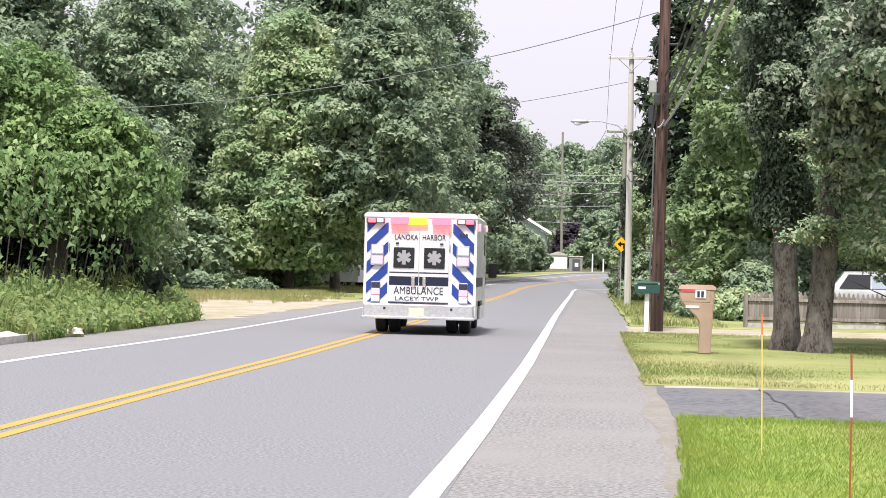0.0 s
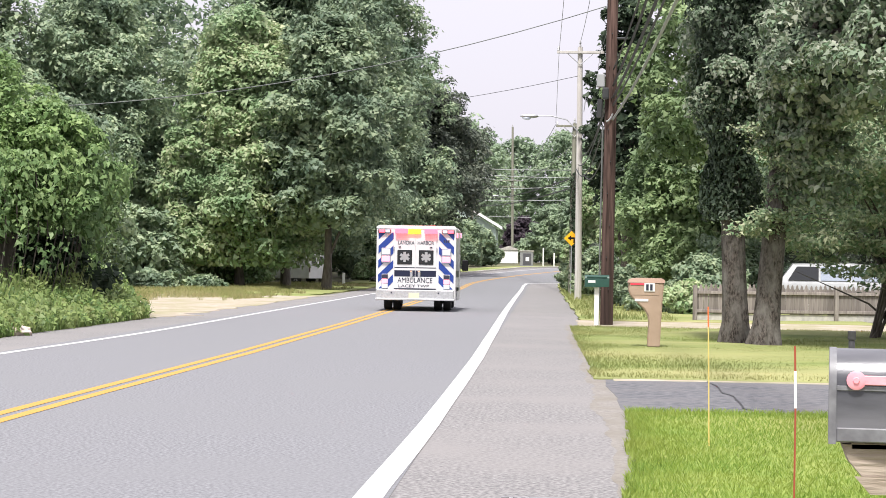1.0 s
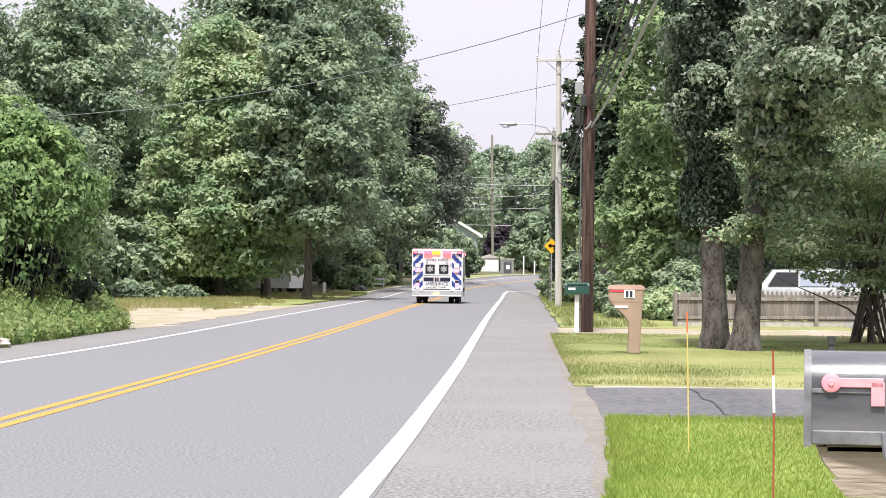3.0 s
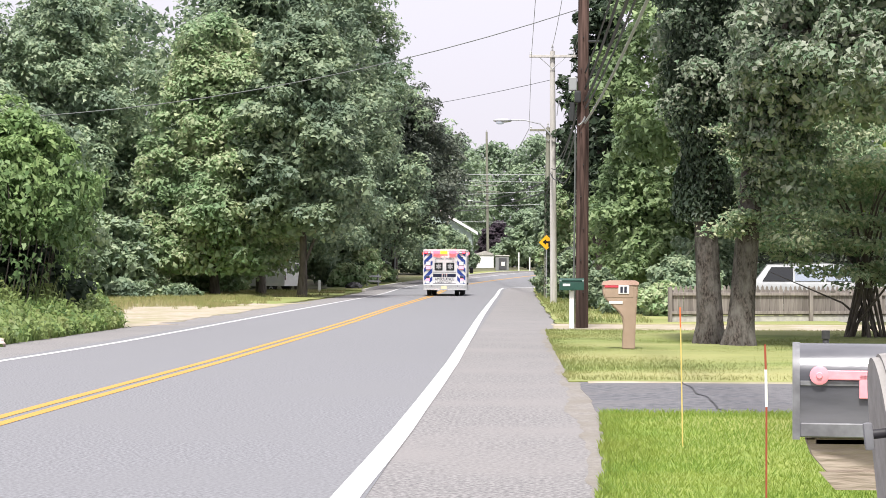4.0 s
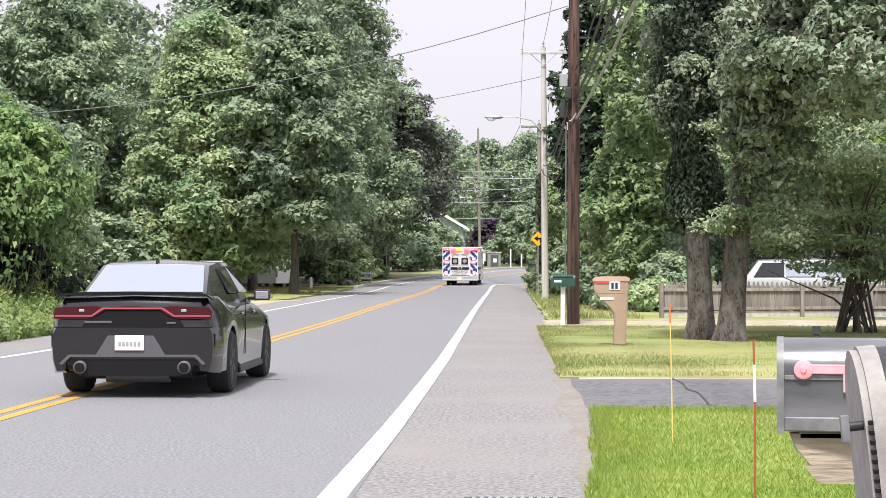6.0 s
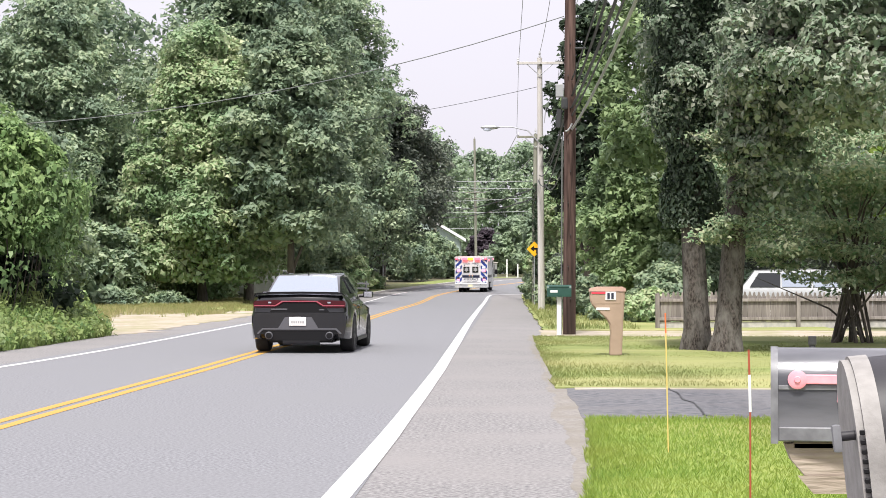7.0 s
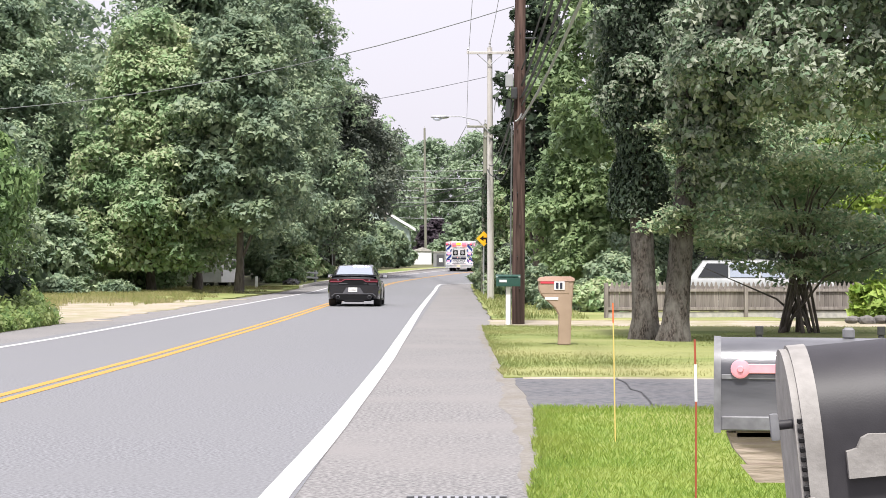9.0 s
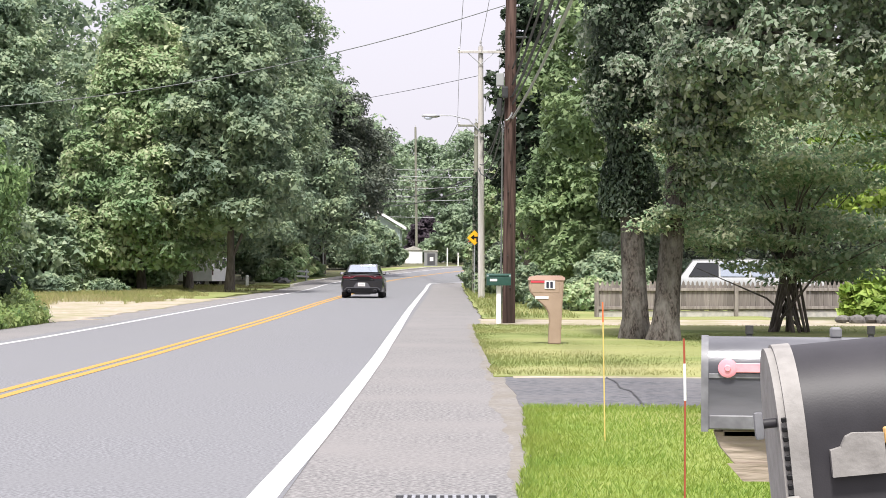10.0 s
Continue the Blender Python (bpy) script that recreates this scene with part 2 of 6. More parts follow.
def leaves(rng, P, out, size, droop=0.35, narrow=0.62, tri=False):
    """Leaves at P that face roughly along out, each a folded diamond, or three-cornered where far off."""
    n = len(P)
    nrm = unit(out + rng.normal(0, 0.42, (n, 3)) + np.array([0, 0, 0.5]))
    ax = unit(np.cross(nrm, rng.normal(0, 1, (n, 3))))
    si = np.cross(nrm, ax)
    s = size * rng.uniform(0.65, 1.35, (n, 1))
    fold = nrm * s * 0.16
    base, tip = P - ax * s * 0.5, P + ax * s * 0.5 - np.array([0, 0, 1]) * s * droop * 0.5
    if tri:
        Q = np.stack([base + si * s * 0.45, base - si * s * 0.45, tip], 1)
        return Q + rng.normal(0, 0.12, Q.shape) * s[:, None, :]
    Q = np.stack([base, P + si * s * 0.5 * narrow + fold, tip, P - si * s * 0.5 * narrow + fold], 1)
    return Q + rng.normal(0, 0.1, Q.shape) * s[:, None, :]


def puffs(rng, C, d, cr, n, size, flat=0.6, sub=7, tri=False):
    """Leafy boughs: each a dome of smaller domes, leaves on their upper shells, open and shaded beneath."""
    k = len(C)
    sd = unit(rng.normal(0, 1, (k, sub, 3)).reshape(-1, 3) + np.repeat(d, sub, 0) * 0.55 + np.array([0, 0, 0.35]))
    SC = np.repeat(C, sub, 0) + sd * np.repeat(cr, sub, 0) * rng.uniform(0.45, 0.95, (k * sub, 1)) * np.array([1.1, 1.1, flat])
    sr = np.repeat(cr, sub, 0) * rng.uniform(0.28, 0.6, (k * sub, 1))
    per = rng.multinomial(n, (sr[:, 0] ** 2) / (sr ** 2).sum())
    idx = np.repeat(np.arange(k * sub), per)
    dd = unit(rng.normal(0, 1, (n, 3)) + sd[idx] * 0.5 + np.array([0, 0, 0.75]))
    reach = rng.uniform(0.72, 1.08, (n, 1)) + 0.5 * (rng.uniform(0, 1, (n, 1)) > 0.94)
    return leaves(rng, SC[idx] + dd * sr[idx] * reach * np.array([1, 1, 0.72]), dd, size, tri=tri)


def crown(rng, centre, radii, nclump, n, size, clump=0.34, hollow=0.5, floor=None, flat=0.6, fill=0.16, big=1.35, tri=False, cone=False):
    """A crown of many leafy boughs, broad below and narrowing upward, with gaps and an uneven outline. Gives the leaves and the boughs' centres."""
    i = rng.permutation(nclump)
    u = (i + rng.uniform(0.05, 0.95, nclump)) / nclump
    prof = np.minimum(1, 0.6 + 2.6 * u) * (1 - u ** 2.4) ** 0.6
    if cone:
        prof = np.minimum(1, 0.75 + 1.6 * u) * (1.04 - u) ** 0.8
    a_ = i * 2.39996 + rng.normal(0, 0.35, nclump)
    lobe = 1 + 0.16 * np.sin(a_ * 3 + u * 5 + centre[2]) + 0.12 * np.sin(a_ * 5 - u * 11)
    rf = rng.uniform(hollow, 1, nclump) ** 0.5
    off = np.stack([np.cos(a_) * prof * lobe * rf, np.sin(a_) * prof * lobe * rf, 2 * u - 1], 1)
    C = centre + off * radii * (1 - clump * 0.45)
    d = unit(off * np.array([1, 1, 0.5]) + np.array([0, 0, 0.01]))
    cr = float(np.mean(radii[:2])) * clump * rng.uniform(0.6, 1.3, (nclump, 1))
    m = int(n * fill)
    V = puffs(rng, C, d, cr, n - m, size, flat, tri=tri)
    u2 = rng.uniform(0.02, 0.93, m)
    p2 = np.minimum(1, 0.6 + 2.6 * u2) * (1 - u2 ** 2.4) ** 0.6
    if cone:
        p2 = 1.04 - u2
    a2 = rng.uniform(0, 2 * np.pi, m)
    r2 = 0.7 * rng.uniform(0.05, 1, m) ** 0.5
    d2 = np.stack([np.cos(a2) * p2 * r2, np.sin(a2) * p2 * r2, 2 * u2 - 1], 1)
    V = np.concatenate([V, leaves(rng, centre + d2 * radii, unit(d2), size * big, tri=tri)])
    if floor is not None:
        V = V[V[:, :, 2].min(1) > floor]
    return V, C


def tree(x, y, h, r, z0, leafmaterial, label, n=22000, size=0.34, nclump=70, trunk=0.3, seed=1, name="tree", bark=None, stretch=(1, 1), lean=(0, 0), clump=0.3, group="roadside trees", cone=False):
    """A broadleaf tree: bent tapering trunk, limbs that reach the clumps, and a crown of loose leaves."""
    rng = np.random.default_rng(seed)
    gz = ground_z(y)
    t = thing(name, pose(x, y, gz), label, "tree", group)
    cz = (z0 + h) / 2
    centre = np.array([lean[0], lean[1], cz])
    radii = np.array([r * stretch[0], r * stretch[1], (h - z0) / 2])
    V, C = crown(rng, centre, radii, nclump, n, size, clump, tri=True, cone=cone)
    quads("crown", V, leafmaterial, t)
    top = h * 0.8
    k = 7
    pts = [(lean[0] * (i / k) ** 2 + 0.12 * math.sin(seed + i), lean[1] * (i / k) ** 2 + 0.12 * math.cos(seed * 2 + i), -0.15 + top * i / k) for i in range(k + 1)]
    rad = [trunk * (1.35 if i == 0 else 1.0 - 0.8 * i / k) for i in range(k + 1)]
    part("trunk", tube(pts, rad, 9), bark or DARKBARK, t, smooth=True)
    for c in C[:: max(1, nclump // 7)]:
        f = min(0.85, max(0.25, (c[2] - 0.22 * h) / top))
        i = min(k - 1, int(f * k))
        p = Vector(pts[i])
        q = Vector(c)
        mid = p.lerp(q, 0.5) + Vector((0, 0, 0.08 * h * 0.3))
        part("limb", tube([p, mid, q], [rad[i] * 0.45, rad[i] * 0.28, 0.025], 5), bark or DARKBARK, t, smooth=True)
    return t


# ---- ground, road, kerbs ----
BEND, RADIUS = 125.0, 150.0     # the road bends to the right past 125 m


# how the painted lines stray from straight: metres along the road, metres to the right
EDGE_DRIFT = ((9, 12, 15, 18, 22, 29, 40, 52, 62, 76, 95, 132), (-0.03, -0.02, 0.015, 0.03, 0.037, 0.045, -0.005, -0.07, -0.12, -0.15, -0.19, -0.17))
CENTRE_DRIFT = ((16, 20, 25, 30, 36, 44, 54, 64, 74, 90), (0.01, 0.05, 0.12, 0.19, 0.21, 0.24, 0.23, 0.15, 0.06, 0.03))
FAR_EDGE_DRIFT = ((28, 33, 38, 45, 55, 66, 90), (0.0, 0.18, 0.27, 0.25, 0.17, 0.1, 0.0))


def ground_z(y):
    a = min(max(y - 100, 0), 75)
    return 2.2e-4 * a * a + 0.012 * min(max(y - 175, 0), 60)


def along(s, d):
    """A place on the road: s metres along it, d metres to the right of the straight's zero line."""
    if s <= BEND:
        return Vector((d, s, ground_z(s)))
    a = (s - BEND) / RADIUS
    y = BEND + (RADIUS - d) * math.sin(a)
    return Vector((RADIUS - (RADIUS - d) * math.cos(a), y, ground_z(y)))


def strip(name, s0, s1, d0, d1, z, material, step=2.5, wob0=0.0, wob1=0.0, thick=0.0, nd=1, seed=0.0, drift=None):
    """A strip laid along the road between two offsets, with wavering edges and, if thick, a body below."""
    bm = bmesh.new()
    n = max(1, int(round((s1 - s0) / step)))
    rows_ = []
    for i in range(n + 1):
        s = s0 + (s1 - s0) * i / n
        e0 = d0 + wob0 * noise.noise((s * 0.5 + seed, seed, 0.3)) + wob0 * 0.6 * noise.noise((s * 2.1, seed, 4.3))
        e1 = d1 + wob1 * noise.noise((s * 0.5 + seed, 7.7, 0.3)) + wob1 * 0.6 * noise.noise((s * 2.1, 9.7 + seed, 4.3))
        if drift:
            off = float(np.interp(s, drift[0], drift[1]))
            e0, e1 = e0 + off, e1 + off
        rows_.append([bm.verts.new(along(s, e0 + (e1 - e0) * j / nd) + Vector((0, 0, z))) for j in range(nd + 1)])
    for a_, b_ in zip(rows_, rows_[1:]):
        for j in range(nd):
            bm.faces.new((a_[j], a_[j + 1], b_[j + 1], b_[j]))
    if thick:
        r = bmesh.ops.extrude_face_region(bm, geom=list(bm.faces))
        bmesh.ops.translate(bm, vec=(0, 0, -thick), verts=[v for v in r["geom"] if isinstance(v, bmesh.types.BMVert)])
        bmesh.ops.recalc_face_normals(bm, faces=bm.faces)
    return part(name, bm, material)


def patch(name, x0, x1, y0, y1, z, material, nx=40, ny=40, wob=0.12, edges="l", hump=0.03, thick=0.06, slant=0.0):
    """A patch of lawn or soil, its edges wavering on the sides named (l, r, n, f), falling off to the ground there."""
    bm = bmesh.new()
    g = []
    for j in range(ny + 1):
        row = []
        for i in range(nx + 1):
            u, v = i / nx, j / ny
            x, y = x0 + (x1 - x0) * u ** 1.6, y0 + (y1 - y0) * v
            wx = wob * (noise.noise((y * 0.45, 3.1, z)) + 0.7 * noise.noise((y * 1.9, 8.1, z)))
            wy = wob * (noise.noise((x * 0.45, 13.1, z)) + 0.6 * noise.noise((x * 1.9, 18.1, z)))
            x += slant * (y - y0) * (1 - u)
            x += wx * (1 - u) ** 2 * ("l" in edges) + wx * u ** 6 * ("r" in edges)
            y += wy * (1 - v) ** 8 * ("n" in edges) + wy * v ** 8 * ("f" in edges)
            edge = min([u * 9 if "l" in edges else 1, (1 - u) * 9 if "r" in edges else 1, v * 14 if "n" in edges else 1, (1 - v) * 14 if "f" in edges else 1, 1])
            zz = ground_z(y) + z * (0.25 + 0.75 * edge) + hump * noise.noise((x * 0.3, y * 0.3, 2)) * edge
            row.append(bm.verts.new((x, y, zz)))
        g.append(row)
    for a_, b_ in zip(g, g[1:]):
        for i in range(nx):
            bm.faces.new((a_[i], a_[i + 1], b_[i + 1], b_[i]))
    r = bmesh.ops.extrude_face_region(bm, geom=list(bm.faces))
    bmesh.ops.translate(bm, vec=(0, 0, -thick), verts=[v for v in r["geom"] if isinstance(v, bmesh.types.BMVert)])
    bmesh.ops.recalc_face_normals(bm, faces=bm.faces)
    return part(name, bm, material)


def ground_sheet():
    xs = [-2500, -900, -300, -120, -60, -40, -25, -15, -10, -5, 0, 5, 10, 15, 25, 40, 60, 120, 300, 900, 2500]
    ys = [-600, -150, -50, -10] + list(range(0, 260, 5)) + [280, 320, 400, 600, 1200, 3000]
    bm = bmesh.new()
    g = [[bm.verts.new((x, y, ground_z(y) - 0.03)) for x in xs] for y in ys]
    for a_, b_ in zip(g, g[1:]):
        for i in range(len(xs) - 1):
            bm.faces.new((a_[i], a_[i + 1], b_[i + 1], b_[i]))
    return part("ground", bm, GROUND)


def build_ground():
    S = "structure"
    tagged(ground_sheet(), "dark soil and leaf litter under the woods", "ground", kind=S)
    tagged(strip("road", -120, 300, -8.3, -1.0, 0.0, ASPHALT, nd=6), "two-lane grey asphalt road with a bend", "road", kind=S)
    tagged(strip("road_shoulder", -120, 134, -1.0, 0.95, -0.004, SHOULDER, step=0.6, wob1=0.1, nd=2), "worn paved shoulder, paler towards its crumbling edge", "road", kind=S)
    tagged(strip("road_shoulder_far", 134, 300, -1.0, 1.6, -0.004, ASPHALT, nd=2), "asphalt widening past the shoulder", "road", kind=S)
    tagged(strip("road_shoulder_opposite", -120, 300, -9.75, -8.3, -0.004, SHOULDER, step=0.8, wob0=0.15, nd=2), "narrow paved shoulder along the weeds", "road", kind=S)
    tagged(strip("lane_line_white", -120, 132, -1.2, -1.01, 0.004, WHITE_LINE, wob0=0.008, wob1=0.008, drift=EDGE_DRIFT), "solid white edge line", "road marking", kind=S)
    tagged(strip("lane_line_white_opposite", -120, 300, -8.22, -8.07, 0.004, WHITE_LINE, drift=FAR_EDGE_DRIFT), "solid white edge line", "road marking", kind=S)
    for d in (-5.07, -4.84):
        tagged(strip("centre_line_yellow", -120, 300, d - 0.065, d + 0.065, 0.004, YELLOW_LINE, drift=CENTRE_DRIFT), "solid yellow centre line, one of a pair", "road marking", kind=S)
    bm = bmesh.new()
    vs = [bm.verts.new(p) for p in ((-1.38, 131.9, 0.24), (-1.15, 131.9, 0.24), (1.2, 134.6, 0.275), (1.2, 135.4, 0.287), (-1.1, 133.0, 0.252))]
    bm.faces.new(vs)
    tagged(part("shoulder_end_line", bm, WHITE_LINE), "white line that closes the shoulder", "road marking", kind=S)
    # kerbs: the opposite side far off and nearby, and round the bend
    tagged(strip("kerb_opposite_far", 122, 300, -10.0, -9.75, 0.13, CONCRETE, thick=0.2), "pale concrete kerb", "kerb", kind=S)
    tagged(strip("kerb_opposite_near", -40, 33.2, -10.0, -9.78, 0.12, CONCRETE, thick=0.2), "pale concrete kerb", "kerb", kind=S)
    tagged(strip("pavement_opposite", -40, 33.0, -11.5, -10.0, 0.12, CONCRETE, thick=0.2), "pale concrete pavement slab ending in weeds", "pavement", kind=S)
    tagged(strip("verge_far", 122, 300, -12.6, -10.0, 0.1, LAWN2, thick=0.1, nd=3), "dry grass verge behind the kerb", "verge", kind=S)
    # right side
    tagged(patch("lawn_near", 0.2, 16, 3.0, 19.3, 0.035, LAWN, 40, 60, 0.1, "lf", slant=0.036), "bright green front lawn with a ragged edge", "lawn", kind=S)
    tagged(patch("driveway", 0.75, 18, 19.1, 24.9, 0.004, DRIVE, 20, 16, 0.05, "l", 0.01, 0.03), "dark asphalt driveway with a crack", "driveway", kind=S)
    tagged(patch("lawn_second", 0.62, 20, 24.75, 46.5, 0.05, LAWN2, 40, 80, 0.07, "lnf", 0.05), "yellowing mown lawn around two oaks", "lawn", kind=S)
    tagged(patch("dirt_drive", 0.85, 22, 46.3, 52.2, 0.0, SAND, 16, 10, 0.1, "l", 0.01, 0.03), "pale sandy driveway before the fence", "driveway", kind=S)
    tagged(patch("verge_poles", 1.0, 9, 52.0, 133, 0.06, LAWN2, 14, 60, 0.22, "ln", 0.04), "grassy verge under the utility poles", "verge", kind=S)
    tagged(strip("lawn_edge_soil", 4, 47.5, 0.5, 0.9, -0.002, EDGE_SOIL, step=0.2, wob0=0.12, nd=2, seed=4.0), "crumbled soil and grit along the lawn edge", "ground", kind=S)
    tagged(patch("driveway_edge_sand", 0.85, 9, 24.45, 24.95, 0.012, SAND, 30, 4, 0.12, "n", 0.0, 0.02), "rusty sand washed along the driveway edge", "ground", kind=S)
    # left side: sandy opening in the weeds
    tagged(patch("sandy_opening", -19, -9.5, 47, 84, 0.012, SAND, 24, 80, 0.75, "rnf", 0.05, 0.04), "bare sandy opening beside the road", "ground", kind=S)
    tagged(patch("dry_verge", -40, -10.2, 76, 122, 0.03, LAWN2, 24, 40, 0.4, "rn", 0.06, 0.06), "dry grass strip before the trees", "verge", kind=S)
    # driveway crack
    bm = bmesh.new()
    prev = None
    for i in range(18):
        u = i / 17
        p = Vector((2.06 + 0.12 * noise.noise((u * 6, 1, 1)) + 0.05 * noise.noise((u * 21, 3, 1)), 24.7 - 5.0 * u, 0.012))
        w = 0.011 + 0.007 * noise.noise((u * 9, 5, 1))
        cur = (bm.verts.new(p - Vector((w, 0, 0))), bm.verts.new(p + Vector((w, 0, 0))))
        if prev:
            bm.faces.new((prev[0], prev[1], cur[1], cur[0]))
        prev = cur
    tagged(part("driveway_crack", bm, BLACKPLASTIC), "dark tar-filled crack in the driveway", "crack", kind=S)


build_ground()


def blades(rng, X, Y, Z, h, w, bend=0.5):
    n = len(X)
    P = np.stack([X, Y, Z], 1)
    a = rng.uniform(0, 2 * np.pi, n)
    side = np.stack([np.cos(a), np.sin(a) * 0.4, np.zeros(n)], 1) * (w * rng.uniform(0.6, 1.3, n))[:, None]
    b = rng.uniform(0, 2 * np.pi, n)
    hh = (h * rng.uniform(0.5, 1.3, n))[:, None]
    tip = P + np.concatenate([np.cos(b)[:, None] * hh * bend * rng.uniform(0.2, 1, (n, 1)), np.sin(b)[:, None] * hh * bend * rng.uniform(0.2, 1, (n, 1)), hh], 1)
    mid = P * 0.5 + tip * 0.5
    mid[:, 2] += hh[:, 0] * 0.12
    return np.stack([P - side * 0.6, P + side * 0.6, mid + side * 0.5, tip], 1)


def build_grass():
    rng = np.random.default_rng(5)
    n = 120000
    y = 8.5 + (19.3 - 8.5) * rng.uniform(0, 1, n) ** 1.1
    x = 0.2 + 0.036 * (y - 3) + 0.1 * np.array([noise.noise((v * 0.45, 3.1, 0.035)) + 0.7 * noise.noise((v * 1.9, 8.1, 0.035)) for v in y]) - 0.03 + (0.9 + 0.3 * y) * rng.uniform(0, 1, n) ** 1.15
    tagged(quads("lawn_grass", blades(rng, x, y, np.full(n, 0.012), 0.05, 0.006, 0.9), GRASS), "bright green grass blades of the front lawn", "grass", kind="stuff")
    n = 60000
    y = 24.9 + 21.3 * rng.uniform(0, 1, n)
    x = 0.62 + 0.07 * np.array([noise.noise((v * 0.45, 3.1, 0.05)) + 0.7 * noise.noise((v * 1.9, 8.1, 0.05)) for v in y]) - 0.02 + (0.28 * y) * rng.uniform(0, 1, n) ** 1.2
    tagged(quads("lawn_grass", blades(rng, x, y, np.full(n, 0.02), 0.042, 0.01, 0.8), GRASS2), "short yellowing grass of the second lawn", "grass", kind="stuff")
    # tall weeds over the opposite kerb
    n = 26000
    y = rng.uniform(32.5, 52, n)
    x = -9.75 - 7.5 * rng.uniform(0, 1, n) ** 1.3 - np.clip(y - 47, 0, 9) * 0.35
    hh = 0.22 + 0.6 * np.clip((-x - 9.6) / 1.9, 0, 1) * (0.5 + 0.75 * np.sin(x * 2.1 + y * 0.9) ** 2 * np.sin(x * 0.7 - y * 1.3) ** 2 + 0.35 * np.sin(y * 0.5 + 1) ** 2)
    W = [blades(rng, x, y, np.full(n, 0.0), hh, 0.02, 0.4)]
    k = 26000
    j = rng.integers(0, n, k)
    P = np.stack([x[j], y[j], hh[j] * rng.uniform(0.3, 1.15, k)], 1) + rng.normal(0, 0.07, (k, 3))
    W.append(leaves(rng, P, np.tile([0.2, -0.5, 0.3], (k, 1)), 0.13, narrow=0.45))
    tagged(quads("weeds", np.concatenate(W), WEED), "tall green weeds growing over the kerb", "weeds", kind="stuff")
    n = 95000
    y = 47 + 73 * rng.uniform(0, 1, n) ** 1.2
    x = -10.6 - 13 * rng.uniform(0, 1, n) ** 1.2 - 2.2 * np.exp(-((y - 62) / 9) ** 2)
    keep = np.array([noise.noise((a * 0.5, b * 0.22, 4.0)) + 0.5 * noise.noise((a * 1.7, b * 0.8, 1.0)) for a, b in zip(x, y)]) > np.clip(0.02 + (x + 13.0) * 0.13, -0.4, 0.26)
    x, y = x[keep], y[keep]
    n = len(x)
    tagged(quads("dry_grass", blades(rng, x, y, np.array([ground_z(v) for v in y]), 0.19, 0.014, 0.8), STRAW), "dry straw-coloured grass before the woods", "grass", kind="stuff")
    n = 9000
    y = rng.uniform(52.5, 128, n)
    x = 1.05 + 2.6 * rng.uniform(0, 1, n)
    tagged(quads("verge_grass", blades(rng, x, y, np.array([ground_z(v) for v in y]), 0.16, 0.02, 0.6), GRASS2), "unmown grass at the foot of the poles", "grass", kind="stuff")


build_grass()

# ---- trees ----
def shrub(x, y, h, r, material, label, n=5000, size=0.16, seed=1, name="shrub", group="shrubs", nclump=26, z0=0.0, stretch=(1, 1), stems=5):
    rng = np.random.default_rng(seed)
    t = thing(name, pose(x, y, ground_z(y)), label, "shrub", group)
    V, C = crown(rng, np.array([0, 0, (h + z0) / 2]), np.array([r * stretch[0], r * stretch[1], (h - z0) / 2]), nclump, n, size, 0.36, 0.45, 0.01, tri=y > 45)
    quads("foliage", V, material, t)
    for i in range(stems):
        c = C[i * (nclump // stems)]
        b = Vector((c[0] * 0.12, c[1] * 0.12, -0.05))
        bm = tube([b, b.lerp(Vector(c), 0.5) + Vector((0, 0, 0.1 * h)), Vector(c)], [0.03 + 0.008 * h, 0.02 + 0.005 * h, 0.012], 5)
        part("stem", bm, DARKBARK, t, smooth=True)
    return t


def vine_tree():
    """A small tree smothered by a hanging vine: lumpy mantle and trailing strands to the ground."""
    rng = np.random.default_rng(31)
    t = thing("vine_covered_tree", pose(-13.2, 46, 0), "small tree smothered by bright green climbing vine", "tree", "roadside trees")
    W = []
    for c, r, nb, n in (((-1.1, 0, 4.2), (2.7, 2.6, 2.3), 60, 24000), ((1.1, -0.4, 3.6), (1.75, 1.7, 1.6), 34, 13000), ((-4.4, 0.6, 4.7), (2.9, 2.8, 2.7), 50, 16000)):
        V, _ = crown(rng, np.array(c), np.array(r), nb, n, 0.15, 0.3, 0.75, big=1.3)
        W.append(V)
    k = 2600
    a = rng.uniform(-0.6 * np.pi, 0.25 * np.pi, k)
    s = np.floor(a * 22) / 22 + rng.normal(0, 0.015, k)
    zlow = 1.9 + 1.0 * np.sin(s * 17) + 0.7 * np.sin(s * 43)
    z = zlow + (3.9 - zlow) * rng.uniform(0, 1, k)
    rr = 2.9 + 0.4 * np.sin(s * 31) + 0.12 * z - 0.9 * np.clip(1.6 - z, 0, 2)
    P = np.stack([-0.7 + rr * np.cos(s) + rng.normal(0, 0.14, k), rr * np.sin(s) + rng.normal(0, 0.14, k), z], 1)
    W.append(leaves(rng, P, np.stack([np.cos(s), np.sin(s), np.zeros(k)], 1), 0.15, 0.9))
    quads("vine_mantle", np.concatenate(W), VINE, t)
    part("trunk", tube([(0, 0, -0.2), (0.1, 0.1, 2), (-0.4, 0, 4), (-0.9, 0.2, 6.4)], [0.32, 0.25, 0.17, 0.06], 9), DARKBARK, t, smooth=True)
    for i in range(26):
        a_ = -1.9 + 2.6 * i / 25
        q = Vector((-0.9 + 2.7 * math.cos(a_), 2.7 * math.sin(a_), 3.6))
        bm = tube([q, q + Vector((0.1, 0, -1.6)), q + Vector((-0.25 * math.cos(a_), -0.1, -3.6))], [0.02, 0.018, 0.014], 4)
        part("hanging_stem", bm, DARKBARK, t)


